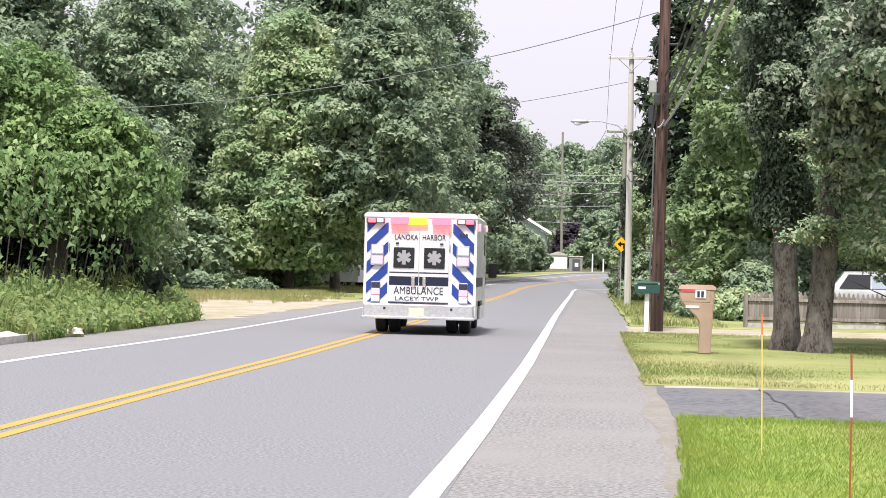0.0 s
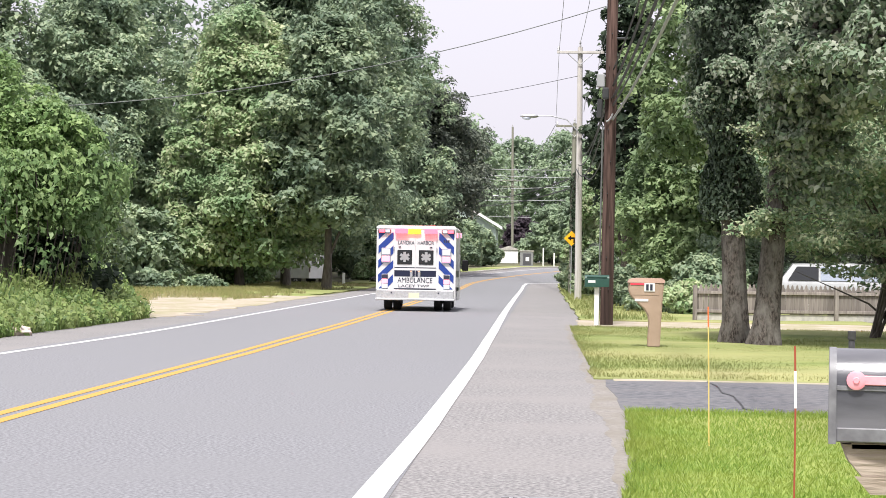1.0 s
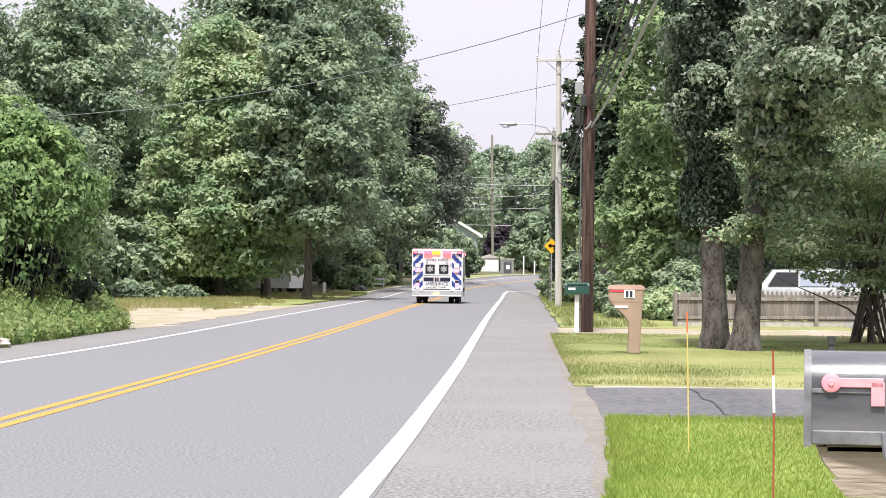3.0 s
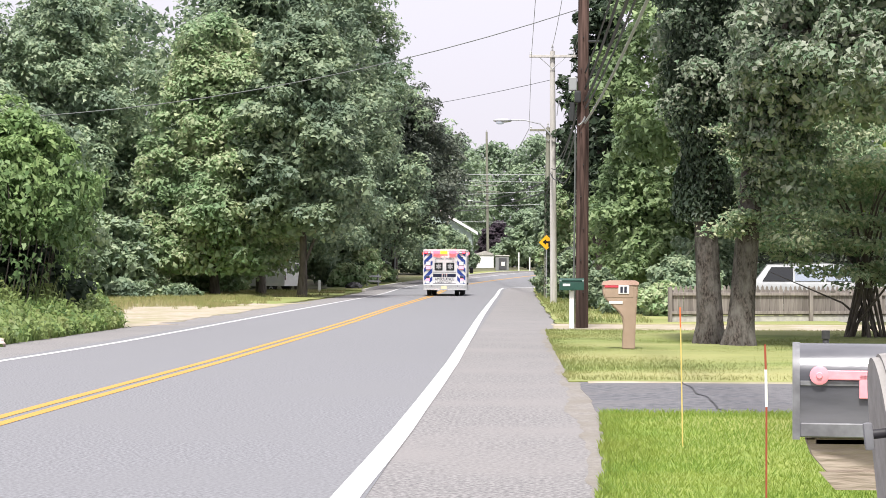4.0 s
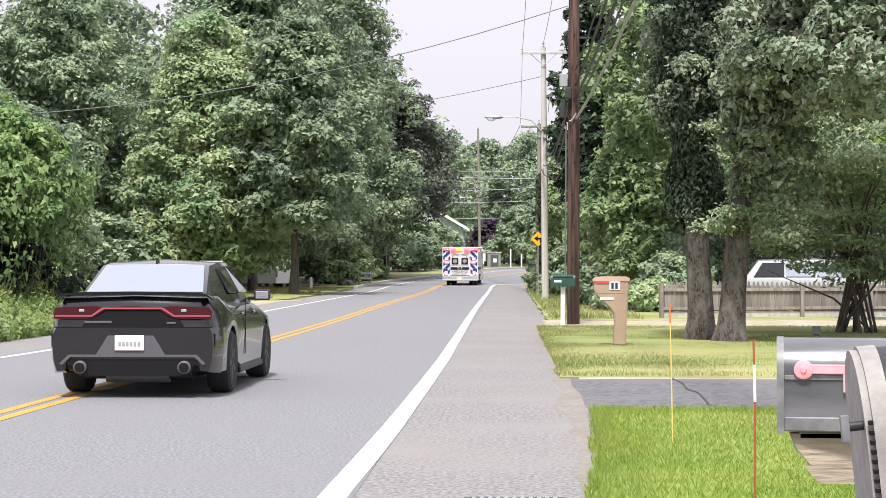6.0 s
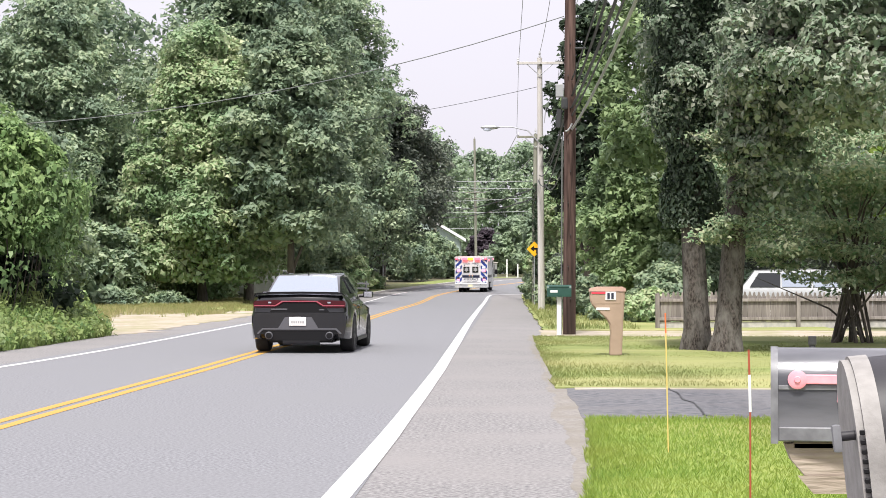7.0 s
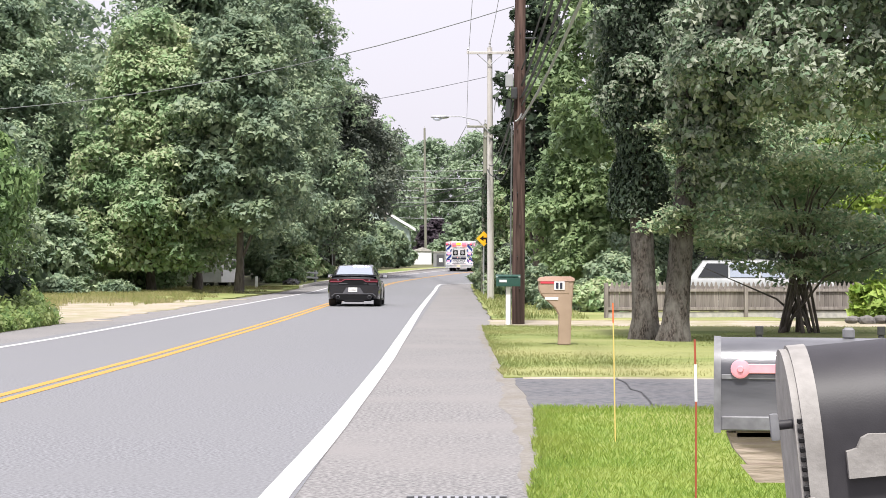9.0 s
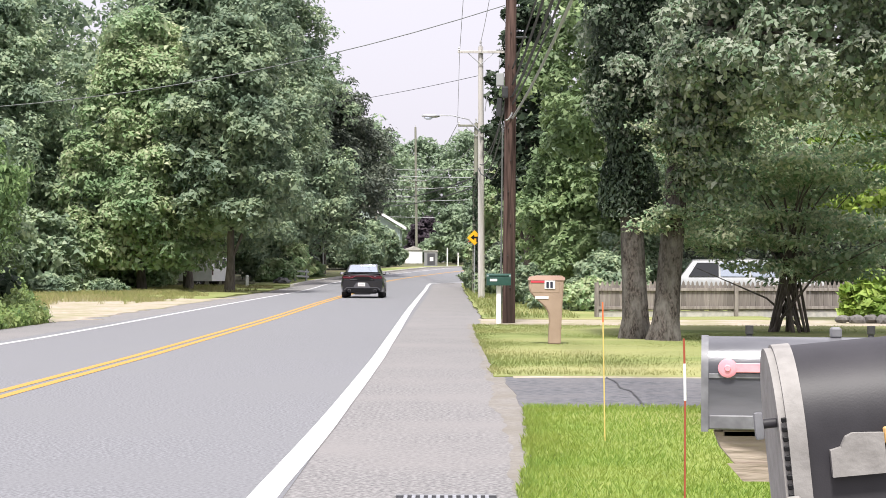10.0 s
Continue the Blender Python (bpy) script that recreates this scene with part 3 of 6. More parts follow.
def oaks():
    """Two big oaks on the second lawn; the one is wrapped in ivy."""
    rng = np.random.default_rng(77)
    for nm, x, y, r, lab, ivy, lx in (("oak_tree", 3.66, 37.2, 0.225, "big oak with furrowed bark and an ivy-wrapped trunk", True, -0.25), ("oak_tree", 4.1, 36.3, 0.222, "big oak leaning slightly, with pale lichen on its bark", False, 0.45)):
        t = thing(nm, pose(x, y, 0.04), lab, "tree", "oaks on the lawn")
        zs = [-0.1, 0.12, 0.4, 0.65, 0.9, 1.2, 1.6, 2.0, 2.4, 2.9, 3.4, 4.6, 6.0, 8.0, 11.0]
        fl = [1.5, 1.28, 1.12, 1.06, 1.02, 1.0, 0.98, 0.96, 0.94, 0.92, 0.9, 0.84, 0.76, 0.6, 0.25]
        bm = bmesh.new()
        seg = 56
        rings = []
        for z, f_ in zip(zs, fl):
            ring = []
            for k in range(seg):
                a_ = 2 * math.pi * k / seg
                rr = r * f_ * (1 + 0.035 * math.sin(a_ * 14 + 1.3 * noise.noise((a_, z * 1.5, x))) + 0.03 * math.sin(a_ * 5 + z * 0.6) + 0.05 * noise.noise((math.cos(a_) * 3, math.sin(a_) * 3, z * 1.2 + x)) + (0.16 * max(0, math.sin(a_ * 5 + x)) if z < 0.3 else 0))
                ring.append(bm.verts.new((lx * (z / 6) + rr * math.cos(a_), rr * math.sin(a_), z)))
            rings.append(ring)
        for p, q in zip(rings, rings[1:]):
            for k in range(seg):
                bm.faces.new((p[k], p[(k + 1) % seg], q[(k + 1) % seg], q[k]))
        part("trunk", bm, BARK, t, smooth=True)
        if ivy:
            k = 20000
            z = rng.uniform(2.35, 9.5, k)
            a_ = rng.uniform(0, 2 * np.pi, k)
            rr = 0.3 + 0.22 * rng.uniform(0, 1, k) + 0.12 * np.sin(z * 3 + a_ * 2) + 0.05 * z * (z > 4) * rng.uniform(0, 1, k)
            P = np.stack([lx * z / 6 + rr * np.cos(a_), rr * np.sin(a_), z], 1)
            quads("ivy", leaves(rng, P, np.stack([np.cos(a_), np.sin(a_), 0 * a_], 1), 0.085, 0.9, 0.7), IVYSHADE, t, "dark ivy leaves")
            V, C = crown(rng, np.array([-0.1, 0.2, 6.2]), np.array([0.9, 1.2, 2.9]), 40, 13000, 0.095, 0.5, 0.3, big=1.2)
            quads("crown", V, OAKNEAR, t)
        else:
            V, C = crown(rng, np.array([2.9, -1.5, 6.5]), np.array([3.4, 2.0, 2.5]), 110, 48000, 0.13, 0.24, 0.5, big=1.2)
            V3, _ = crown(rng, np.array([0.9, -0.4, 3.5]), np.array([0.9, 0.6, 1.0]), 20, 2600, 0.11, 0.3, 0.4, big=1.2)
            V4, _ = crown(rng, np.array([0.5, -0.6, 5.2]), np.array([0.9, 0.5, 1.9]), 36, 9000, 0.125, 0.4, 0.3, big=1.2)
            V = np.concatenate([V, V3, V4])
            quads("crown", V, OAKNEAR, t)
            for c in C[::9]:
                part("limb", tube([(lx, 0, 4.6), (0.5 * c[0] + 0.2, 0.5 * c[1], 0.5 * c[2] + 2.9), tuple(c)], [0.11, 0.06, 0.015], 6), BARK, t, smooth=True)
            # low boughs with sprays of small leaves round the trunk
            W = []
            for i in range(26):
                z = rng.uniform(2.0, 4.0)
                p = Vector((lx * z / 6, -0.1, z))
                q = p + Vector((rng.uniform(-0.75, 1.5), rng.uniform(-0.7, -0.25), rng.uniform(-0.15, 0.25)))
                if i % 2 == 0:
                    part("bough", tube([p, p.lerp(q, 0.5) + Vector((0, 0, 0.06)), q], [0.014, 0.009, 0.004], 4), DARKBARK, t, smooth=True)
                k = 150
                u = rng.uniform(0.15, 1.15, (k, 1))
                P = np.array(p) + (np.array(q) - np.array(p)) * u + rng.normal(0, 1, (k, 3)) * np.array([0.15, 0.12, 0.06])
                W.append(leaves(rng, P, np.tile([0, -0.4, 0.5], (k, 1)), 0.085, 0.4, 0.6))
            quads("low_spray", np.concatenate(W), SHRUB, t, "fine dark green sprays on low boughs")
        # a few dead twigs and sprouts on the trunk
        for i in range(12):
            a_ = rng.uniform(2.6, 6.2)
            z = rng.uniform(1.7, 2.6)
            p = Vector((lx * z / 6 + r * math.cos(a_), r * math.sin(a_), z))
            q = p + Vector((rng.normal(0.0, 0.22), -0.12, rng.normal(0, 0.12)))
            part("twig", tube([p, q], [0.006, 0.002], 4), DARKBARK, t, "dead twig")


def lilac():
    """A many-stemmed tall shrub, layered sprays of small leaves."""
    rng = np.random.default_rng(12)
    t = thing("tall_shrub", pose(7.3, 41, 0.03), "many-stemmed tall shrub with layered dark green sprays", "shrub", "shrubs")
    W = []
    for i in range(118):
        a_ = rng.uniform(0, 2 * np.pi)
        ro = 3.4 * rng.uniform(0.15, 1) ** 0.6
        zt = 1.0 + 4.0 * rng.uniform(0, 1) ** 0.8 - 0.10 * ro
        base = Vector((0.42 * math.cos(a_ * 3), 0.35 * math.sin(a_ * 3), 0))
        tip = Vector((ro * math.cos(a_) - 0.1, ro * math.sin(a_), zt + 0.3))
        mid = base.lerp(tip, 0.5)
        mid = Vector((mid.x * 0.55, mid.y * 0.55, zt * 0.66))
        if i % 5 == 0 and tip.x > -1.8:
            part("stem", tube([base, mid, tip], [0.036, 0.022, 0.005], 5), DARKBARK, t, smooth=True)
        n = int(rng.integers(240, 430))
        d = Vector((tip.x - mid.x, tip.y - mid.y, 0.12)).normalized()
        u = rng.uniform(-1.2, 0.35, (n, 1))
        spread = rng.normal(0, 1, (n, 3)) * np.array([0.36, 0.36, 0.06])
        P = np.array(tip) + np.array(d) * u + spread
        W.append(leaves(rng, P, np.tile([0, -0.3, 0.5], (n, 1)), 0.14, 0.4, 0.45))
    V = np.concatenate(W)
    V = V[V[:, :, 2].min(1) > 0.72 + 0.17 * np.hypot(V[:, 0, 0], V[:, 0, 1]) + 0.34 * np.clip(-V[:, 0, 0] - 0.3, 0, 3)]
    quads("foliage", V, SHRUB, t)


def build_trees():
    vine_tree()
    # opposite side: the front of the woods
    F = [  # x, y, height, radius, crown from, leaf, label, leaves, size, seed
        (-16.4, 103, 14.9, 4.9, 0.9, MAPLE, "bright green maple in front of the woods", 82000, 0.22, 3),
        (-24.5, 104, 16.8, 5.2, 0.9, OAK, "tall oak at the edge of the woods", 64926, 0.209, 4),
        (-30.5, 100, 17.5, 5.4, 0.9, OAK, "tall oak at the edge of the woods", 53121, 0.23, 5),
        (-36.5, 112, 20.0, 6.2, 1.2, OAK, "tall oak deeper in the woods", 11000, 0.36, 6),
        (-27.5, 122, 20.5, 6.0, 2.0, OAK, "tall oak deeper in the woods", 11000, 0.36, 7),
        (-15.2, 112, 21.5, 4.7, 5.6, OAK, "broad oak with layered boughs at the roadside", 67877, 0.241, 8),
        (-20.5, 130, 22.5, 6.2, 1.5, OAK, "tall oak behind the maple", 12000, 0.36, 9),
        (-14.4, 126, 22.0, 5.6, 1.8, OAK, "tall oak overhanging the road", 64926, 0.219, 10),
        (-12.3, 143, 22.8, 5.3, 1.5, OAK, "oak overhanging the road", 50170, 0.246, 11),
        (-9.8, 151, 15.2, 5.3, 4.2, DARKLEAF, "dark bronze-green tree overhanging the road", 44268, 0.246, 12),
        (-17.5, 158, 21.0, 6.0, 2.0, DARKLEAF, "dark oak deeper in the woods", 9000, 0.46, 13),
        (-45.0, 128, 22.0, 7.0, 2.0, OAK, "tall oak deeper in the woods", 9000, 0.46, 14),
        (-33.0, 142, 24.0, 7.0, 2.0, OAK, "tall oak deeper in the woods", 9000, 0.46, 15),
        (-23.0, 88, 9.0, 3.4, 0.4, OAK, "young oak at the edge of the woods", 26560, 0.23, 16),
        (-30.0, 86, 13.5, 4.4, 0.5, OAK, "oak at the edge of the woods", 29511, 0.246, 17),
        (-11.5, 101, 15.0, 3.5, 3.0, OAK, "roadside oak with a bare lower trunk", 35414, 0.241, 19),
        (-24.0, 70, 8.0, 3.0, 0.4, VINE, "vine-hung tree behind the weeds", 23609, 0.209, 18),
    ]
    for x, y, h, r, z0, lm, lab, n, size, sd in F:
        tree(x, y, h, r, z0, lm, lab, n=n, size=size, seed=sd, nclump=110, trunk=0.19 + 0.003 * h, cone=sd == 3)
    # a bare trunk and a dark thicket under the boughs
    # three near-black shrubs at y 47 to 49 are added as the vine hollow's shade
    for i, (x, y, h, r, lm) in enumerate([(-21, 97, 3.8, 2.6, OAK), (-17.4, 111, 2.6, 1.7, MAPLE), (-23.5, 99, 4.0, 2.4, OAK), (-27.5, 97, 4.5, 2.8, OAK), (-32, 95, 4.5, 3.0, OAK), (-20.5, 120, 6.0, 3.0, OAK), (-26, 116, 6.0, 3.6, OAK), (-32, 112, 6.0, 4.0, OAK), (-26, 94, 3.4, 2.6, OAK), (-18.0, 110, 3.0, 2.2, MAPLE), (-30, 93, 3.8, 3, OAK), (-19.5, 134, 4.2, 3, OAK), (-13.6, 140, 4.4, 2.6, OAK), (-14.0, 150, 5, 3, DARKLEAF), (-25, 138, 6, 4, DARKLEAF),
                                          (-11.8, 132, 1.5, 1.3, MAPLE), (-11.4, 140, 3.0, 1.6, MAPLE), (-10.4, 147, 1.3, 1.0, MAPLE), (-9.2, 172, 5.5, 2.8, OAK), (-7.4, 183, 4.4, 2.2, OAK), (-13.5, 170, 8, 3.5, DARKLEAF), (-5.9, 188, 3.5, 1.8, OAK), (-8.0, 196, 4.6, 2.2, OAK), (-15, 49, 2.4, 2.0, IVYSHADE), (-12.4, 47.5, 1.9, 1.5, IVYSHADE), (-17.5, 47, 2.6, 2.0, IVYSHADE), (-18.6, 62, 2.6, 1.8, OAK), (-16.8, 57, 3.2, 1.9, OAK), (-15, 62, 1.2, 1.4, VINE), (-18, 66, 1.6, 1.6, OAK), (-21.0, 86, 0.9, 1.3, OAK), (-19.2, 93, 0.7, 1.2, OAK), (-17.2, 97, 0.5, 0.9, OAK), (-23, 78, 1.6, 1.9, OAK)]):
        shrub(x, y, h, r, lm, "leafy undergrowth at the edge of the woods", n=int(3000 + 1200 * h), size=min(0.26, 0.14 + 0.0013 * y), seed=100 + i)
    # own side
    oaks()
    lilac()
    R = [
        (5.6, 74, 7.0, 3.0, 0.5, YOUNG, "mid-green young tree behind the fence", 36000, 0.18, 21),
        (3.7, 84, 14.0, 2.0, 3.0, IVYSHADE, "slim ivy-covered tree beside the poles", 18000, 0.21, 22),
        (6.2, 64, 13.5, 3.4, 4.6, YOUNG, "tall mid-green tree over the fence", 36000, 0.18, 23),
        (10.0, 72, 15.0, 4.4, 2.2, OAK, "oak behind the fence", 26000, 0.22, 24),
        (15.5, 78, 15.5, 4.6, 2.0, OAK, "oak behind the fence", 24000, 0.24, 25),
        (14.6, 64, 9.5, 2.8, 2.5, PALE, "bright green tree behind the house plot", 20000, 0.19, 26),
        (25.0, 90, 17.0, 5.5, 2.0, OAK, "oak far behind the lawn", 14000, 0.38, 27),
        (3.3, 104, 7.0, 2.1, 0.6, MAPLE, "small leafy tree by the warning sign", 18000, 0.19, 28),
        (6.5, 118, 11.0, 3.4, 0.6, OAK, "leafy tree along the verge", 12000, 0.32, 29),
        (5.4, 138, 9.0, 2.7, 0.6, MAPLE, "leafy tree along the bend", 9000, 0.34, 30),
        (10.5, 150, 13.0, 4.2, 1.0, OAK, "leafy tree along the bend", 9000, 0.42, 31),
        (9.0, 96, 15.0, 3.8, 1.5, OAK, "tall oak behind the poles", 22000, 0.24, 32),
    ]
    for x, y, h, r, z0, lm, lab, n, size, sd in R:
        tree(x, y, h, r, z0, lm, lab, n=n, size=size, seed=sd, nclump=70, trunk=0.12 + 0.012 * h)
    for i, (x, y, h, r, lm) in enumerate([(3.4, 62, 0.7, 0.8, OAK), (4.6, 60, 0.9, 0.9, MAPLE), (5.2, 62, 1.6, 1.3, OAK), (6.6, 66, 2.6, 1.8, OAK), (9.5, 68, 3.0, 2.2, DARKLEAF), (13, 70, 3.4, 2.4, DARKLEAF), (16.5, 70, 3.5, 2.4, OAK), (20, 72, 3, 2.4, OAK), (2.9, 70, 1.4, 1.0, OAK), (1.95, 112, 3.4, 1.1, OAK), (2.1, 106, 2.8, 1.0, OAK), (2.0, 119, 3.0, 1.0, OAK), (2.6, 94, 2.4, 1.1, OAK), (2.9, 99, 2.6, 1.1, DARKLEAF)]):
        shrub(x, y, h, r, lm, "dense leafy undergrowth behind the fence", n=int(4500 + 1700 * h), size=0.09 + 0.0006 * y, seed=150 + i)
    shrub(11.2, 51, 1.25, 0.75, PALE, "bright yellow-green hosta-like plant among rocks", n=1500, size=0.26, seed=171, name="garden_plant", nclump=14)
    shrub(12.0, 50.6, 0.8, 0.8, PALE, "low bright green garden plant among rocks", n=1200, size=0.2, seed=172, name="garden_plant", nclump=12)
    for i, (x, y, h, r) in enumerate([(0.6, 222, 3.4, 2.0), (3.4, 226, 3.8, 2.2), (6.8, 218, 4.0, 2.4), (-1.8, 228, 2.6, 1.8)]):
        shrub(x, y, h, r, HAZYLEAF, "low leafy hedge on the far rise", n=5000, size=0.28, seed=180 + i)
    # far end: wooded rise past the bend
    rng = np.random.default_rng(8)
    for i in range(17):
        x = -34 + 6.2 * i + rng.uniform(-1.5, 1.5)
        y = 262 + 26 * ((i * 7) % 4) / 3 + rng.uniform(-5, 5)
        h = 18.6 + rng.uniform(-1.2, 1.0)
        tree(x, y, h, 7.2, 0.5, HAZYLEAF, "far tree on the wooded rise", n=13000, size=0.42, seed=200 + i, nclump=60, trunk=0.3, group="far woods")
    for i, (x, y, h, r, lm) in enumerate([(1.2, 212, 6.5, 2.8, HAZYLEAF), (4.4, 204, 8, 3.2, HAZYLEAF), (8.5, 206, 12, 4.4, HAZYLEAF), (-2.6, 244, 5.6, 2.4, REDLEAF), (14, 190, 13, 5, HAZYLEAF), (-17, 215, 13, 5, HAZYLEAF)]):
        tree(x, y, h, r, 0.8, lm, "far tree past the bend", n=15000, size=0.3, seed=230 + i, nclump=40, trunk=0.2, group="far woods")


build_trees()

# ---- street furniture ----
WHITEPAINT = mat("white_vehicle_paint", (0.66, 0.66, 0.67, 1), 0.35, coat=0.3, col2=(0.59, 0.59, 0.6, 1), scale=3)
SILVERPAINT = mat("pale_silver_paint", (0.4, 0.41, 0.42, 1), 0.35, metal=0.2, coat=0.3, col2=(0.34, 0.35, 0.36, 1), scale=3)
BLUEVINYL = mat("blue_reflective_vinyl", (0.014, 0.045, 0.24, 1), 0.4)
NAVY = mat("navy_stripe", (0.008, 0.011, 0.036, 1), 0.4)
DARKTEXT = mat("dark_lettering", (0.02, 0.023, 0.045, 1), 0.6)
STARGREY = mat("grey_star_decal", (0.3, 0.3, 0.31, 1), 0.5)
LENS = mat("lamp_reflector", (0.5, 0.53, 0.6, 1), 0.2, metal=0.5, col2=(0.36, 0.38, 0.43, 1), scale=30)
PALEMARK = mat("pale_marking", (0.7, 0.7, 0.7, 1), 0.5)
DARKGLASS = mat("dark_glass", (0.012, 0.014, 0.016, 1), 0.06, spec=0.6)
SKYGLASS = mat("reflective_window_glass", (0.42, 0.47, 0.53, 1), 0.04, metal=0.75, spec=0.8)
CHROME = mat("chrome", (0.75, 0.76, 0.78, 1), 0.12, metal=1.0)
DIAMOND = mat("aluminium_tread_plate", (0.62, 0.63, 0.64, 1), 0.35, metal=0.6, col2=(0.5, 0.51, 0.52, 1), scale=18, bump=0.3)
RUBBER = mat("tyre_rubber", (0.018, 0.018, 0.019, 1), 0.85, col2=(0.03, 0.03, 0.03, 1), scale=20)
BLACKPAINT = mat("charcoal_metallic_paint", (0.007, 0.007, 0.009, 1), 0.22, coat=0.6, spec=0.4, col2=(0.01, 0.01, 0.012, 1), scale=2)
BLACKTRIM = mat("black_trim", (0.007, 0.007, 0.008, 1), 0.4, spec=0.25)
GREYTRIM = mat("grey_bumper_trim", (0.085, 0.085, 0.095, 1), 0.45)
TAIL = mat("tail_lamp_red", (0.05, 0.003, 0.007, 1), 0.25, coat=0.2, spec=0.3)
TAILGLOW = mat("tail_lamp_strip", (0.36, 0.07, 0.1, 1), 0.3, emit=0.06)
REDLAMP = mat("red_warning_lamp", (1.0, 0.03, 0.045, 1), 0.3, emit=8.0)
PINKLAMP = mat("pale_red_warning_lamp", (1.0, 0.2, 0.3, 1), 0.3, emit=1.6)
AMBERLAMP = mat("amber_warning_lamp", (1.0, 0.27, 0.015, 1), 0.3, emit=3.0)
WHITELAMP = mat("clear_warning_lamp", (0.6, 0.64, 0.75, 1), 0.15, emit=0.12, coat=0.5)
PLATE = mat("number_plate", (0.72, 0.7, 0.68, 1), 0.5)
YPLATE = mat("pale_yellow_number_plate", (0.75, 0.7, 0.45, 1), 0.5)
TAN = mat("tan_moulded_plastic", (0.33, 0.24, 0.175, 1), 0.65, col2=(0.37, 0.27, 0.2, 1), scale=5, bump=0.25, bscale=90)
TANTOP = mat("pink_tan_plastic", (0.5, 0.33, 0.27, 1), 0.6)
REDFLAG = mat("faded_red_plastic", (0.68, 0.05, 0.08, 1), 0.5)
PINKFLAG = mat("sun_bleached_red_plastic", (0.86, 0.3, 0.36, 1), 0.5, col2=(0.9, 0.4, 0.45, 1), scale=20)
GREENBOX = mat("green_enamel", (0.008, 0.05, 0.036, 1), 0.45, coat=0.2, col2=(0.014, 0.065, 0.048, 1), scale=6)
GREYBOX = mat("grey_galvanised_enamel", (0.075, 0.077, 0.086, 1), 0.3, metal=0.35, coat=0.35, col2=(0.13, 0.133, 0.145, 1), scale=5, big=(0.23, 0.23, 0.245, 1), bigscale=3, bump=0.1, bscale=25, stretch=(0.4, 1, 1.6))
GREYEDGE = mat("worn_grey_edge", (0.2, 0.205, 0.215, 1), 0.5, col2=(0.13, 0.13, 0.14, 1), scale=25)
BLACKBOX = mat("black_moulded_plastic", (0.022, 0.021, 0.0245, 1), 0.5, col2=(0.036, 0.034, 0.039, 1), scale=9, bump=0.04, bscale=400, spec=0.35)
RINGGREY = mat("grey_moulded_plastic", (0.22, 0.21, 0.2, 1), 0.7, col2=(0.29, 0.278, 0.266, 1), scale=30, bump=0.12, bscale=120)
BRASS = mat("gold_flag_plastic", (0.55, 0.34, 0.13, 1), 0.45)
ORANGE = mat("orange_fibreglass", (0.7, 0.16, 0.05, 1), 0.6)
REDROD = mat("red_brown_fibreglass", (0.34, 0.07, 0.035, 1), 0.6)
YELLOWROD = mat("yellow_fibreglass", (0.66, 0.5, 0.16, 1), 0.6)
WHITEBAND = mat("white_reflective_band", (0.85, 0.85, 0.85, 1), 0.4)
SIGNYELLOW = mat("yellow_sign_sheet", (0.8, 0.42, 0.01, 1), 0.45)
STONE = mat("field_stone", (0.17, 0.16, 0.15, 1), 0.9, col2=(0.1, 0.095, 0.09, 1), scale=9, objrand=0.4, bump=0.7, bscale=20)
PINKSTONE = mat("pale_pink_stone", (0.55, 0.46, 0.4, 1), 0.9, col2=(0.44, 0.38, 0.33, 1), scale=6, bump=0.5)
ROOFDARK = mat("roof_shingle", (0.1, 0.1, 0.105, 1), 0.9, col2=(0.15, 0.15, 0.155, 1), scale=4, bump=0.4)
SIDING = mat("pale_green_siding", (0.38, 0.47, 0.43, 1), 0.7, col2=(0.43, 0.52, 0.48, 1), scale=2)
TRIMWHITE = mat("white_trim", (0.8, 0.8, 0.79, 1), 0.6)
CABINET = mat("grey_cabinet", (0.2, 0.205, 0.205, 1), 0.6, col2=(0.25, 0.255, 0.255, 1), scale=3)


def text(body, height, c, material, parent, name, width=None, bold=0.0):
    """Words standing upright, facing -y, as a mesh."""
    cu = bpy.data.curves.new("words", "FONT")
    cu.body, cu.align_x, cu.align_y, cu.size, cu.extrude, cu.offset = body, "CENTER", "CENTER", height / 0.7, 0.004, bold
    tmp = new("words", cu)
    me = bpy.data.meshes.new_from_object(tmp.evaluated_get(bpy.context.evaluated_depsgraph_get()))
    xs = [v.co.x for v in me.vertices]
    fx = width / (max(xs) - min(xs)) if width else 1.0
    me.transform(pose(*c, 90) @ Matrix.Diagonal((fx, 1, 1, 1)))
    bpy.data.objects.remove(tmp)
    return finish(new(name, me), material, parent)


CABLEMID = mat("cable_dull", (0.11, 0.12, 0.115, 1), 0.6)


def wire(pts_a, pts_b, sag, r, material, label, seg=4, n=14):
    a_, b_ = Vector(pts_a), Vector(pts_b)
    pts = [a_.lerp(b_, i / n) - Vector((0, 0, 4 * sag * (i / n) * (1 - i / n))) for i in range(n + 1)]
    return tagged(part("overhead_wire", tube(pts, r, seg), material), label, "wire", "overhead wires")


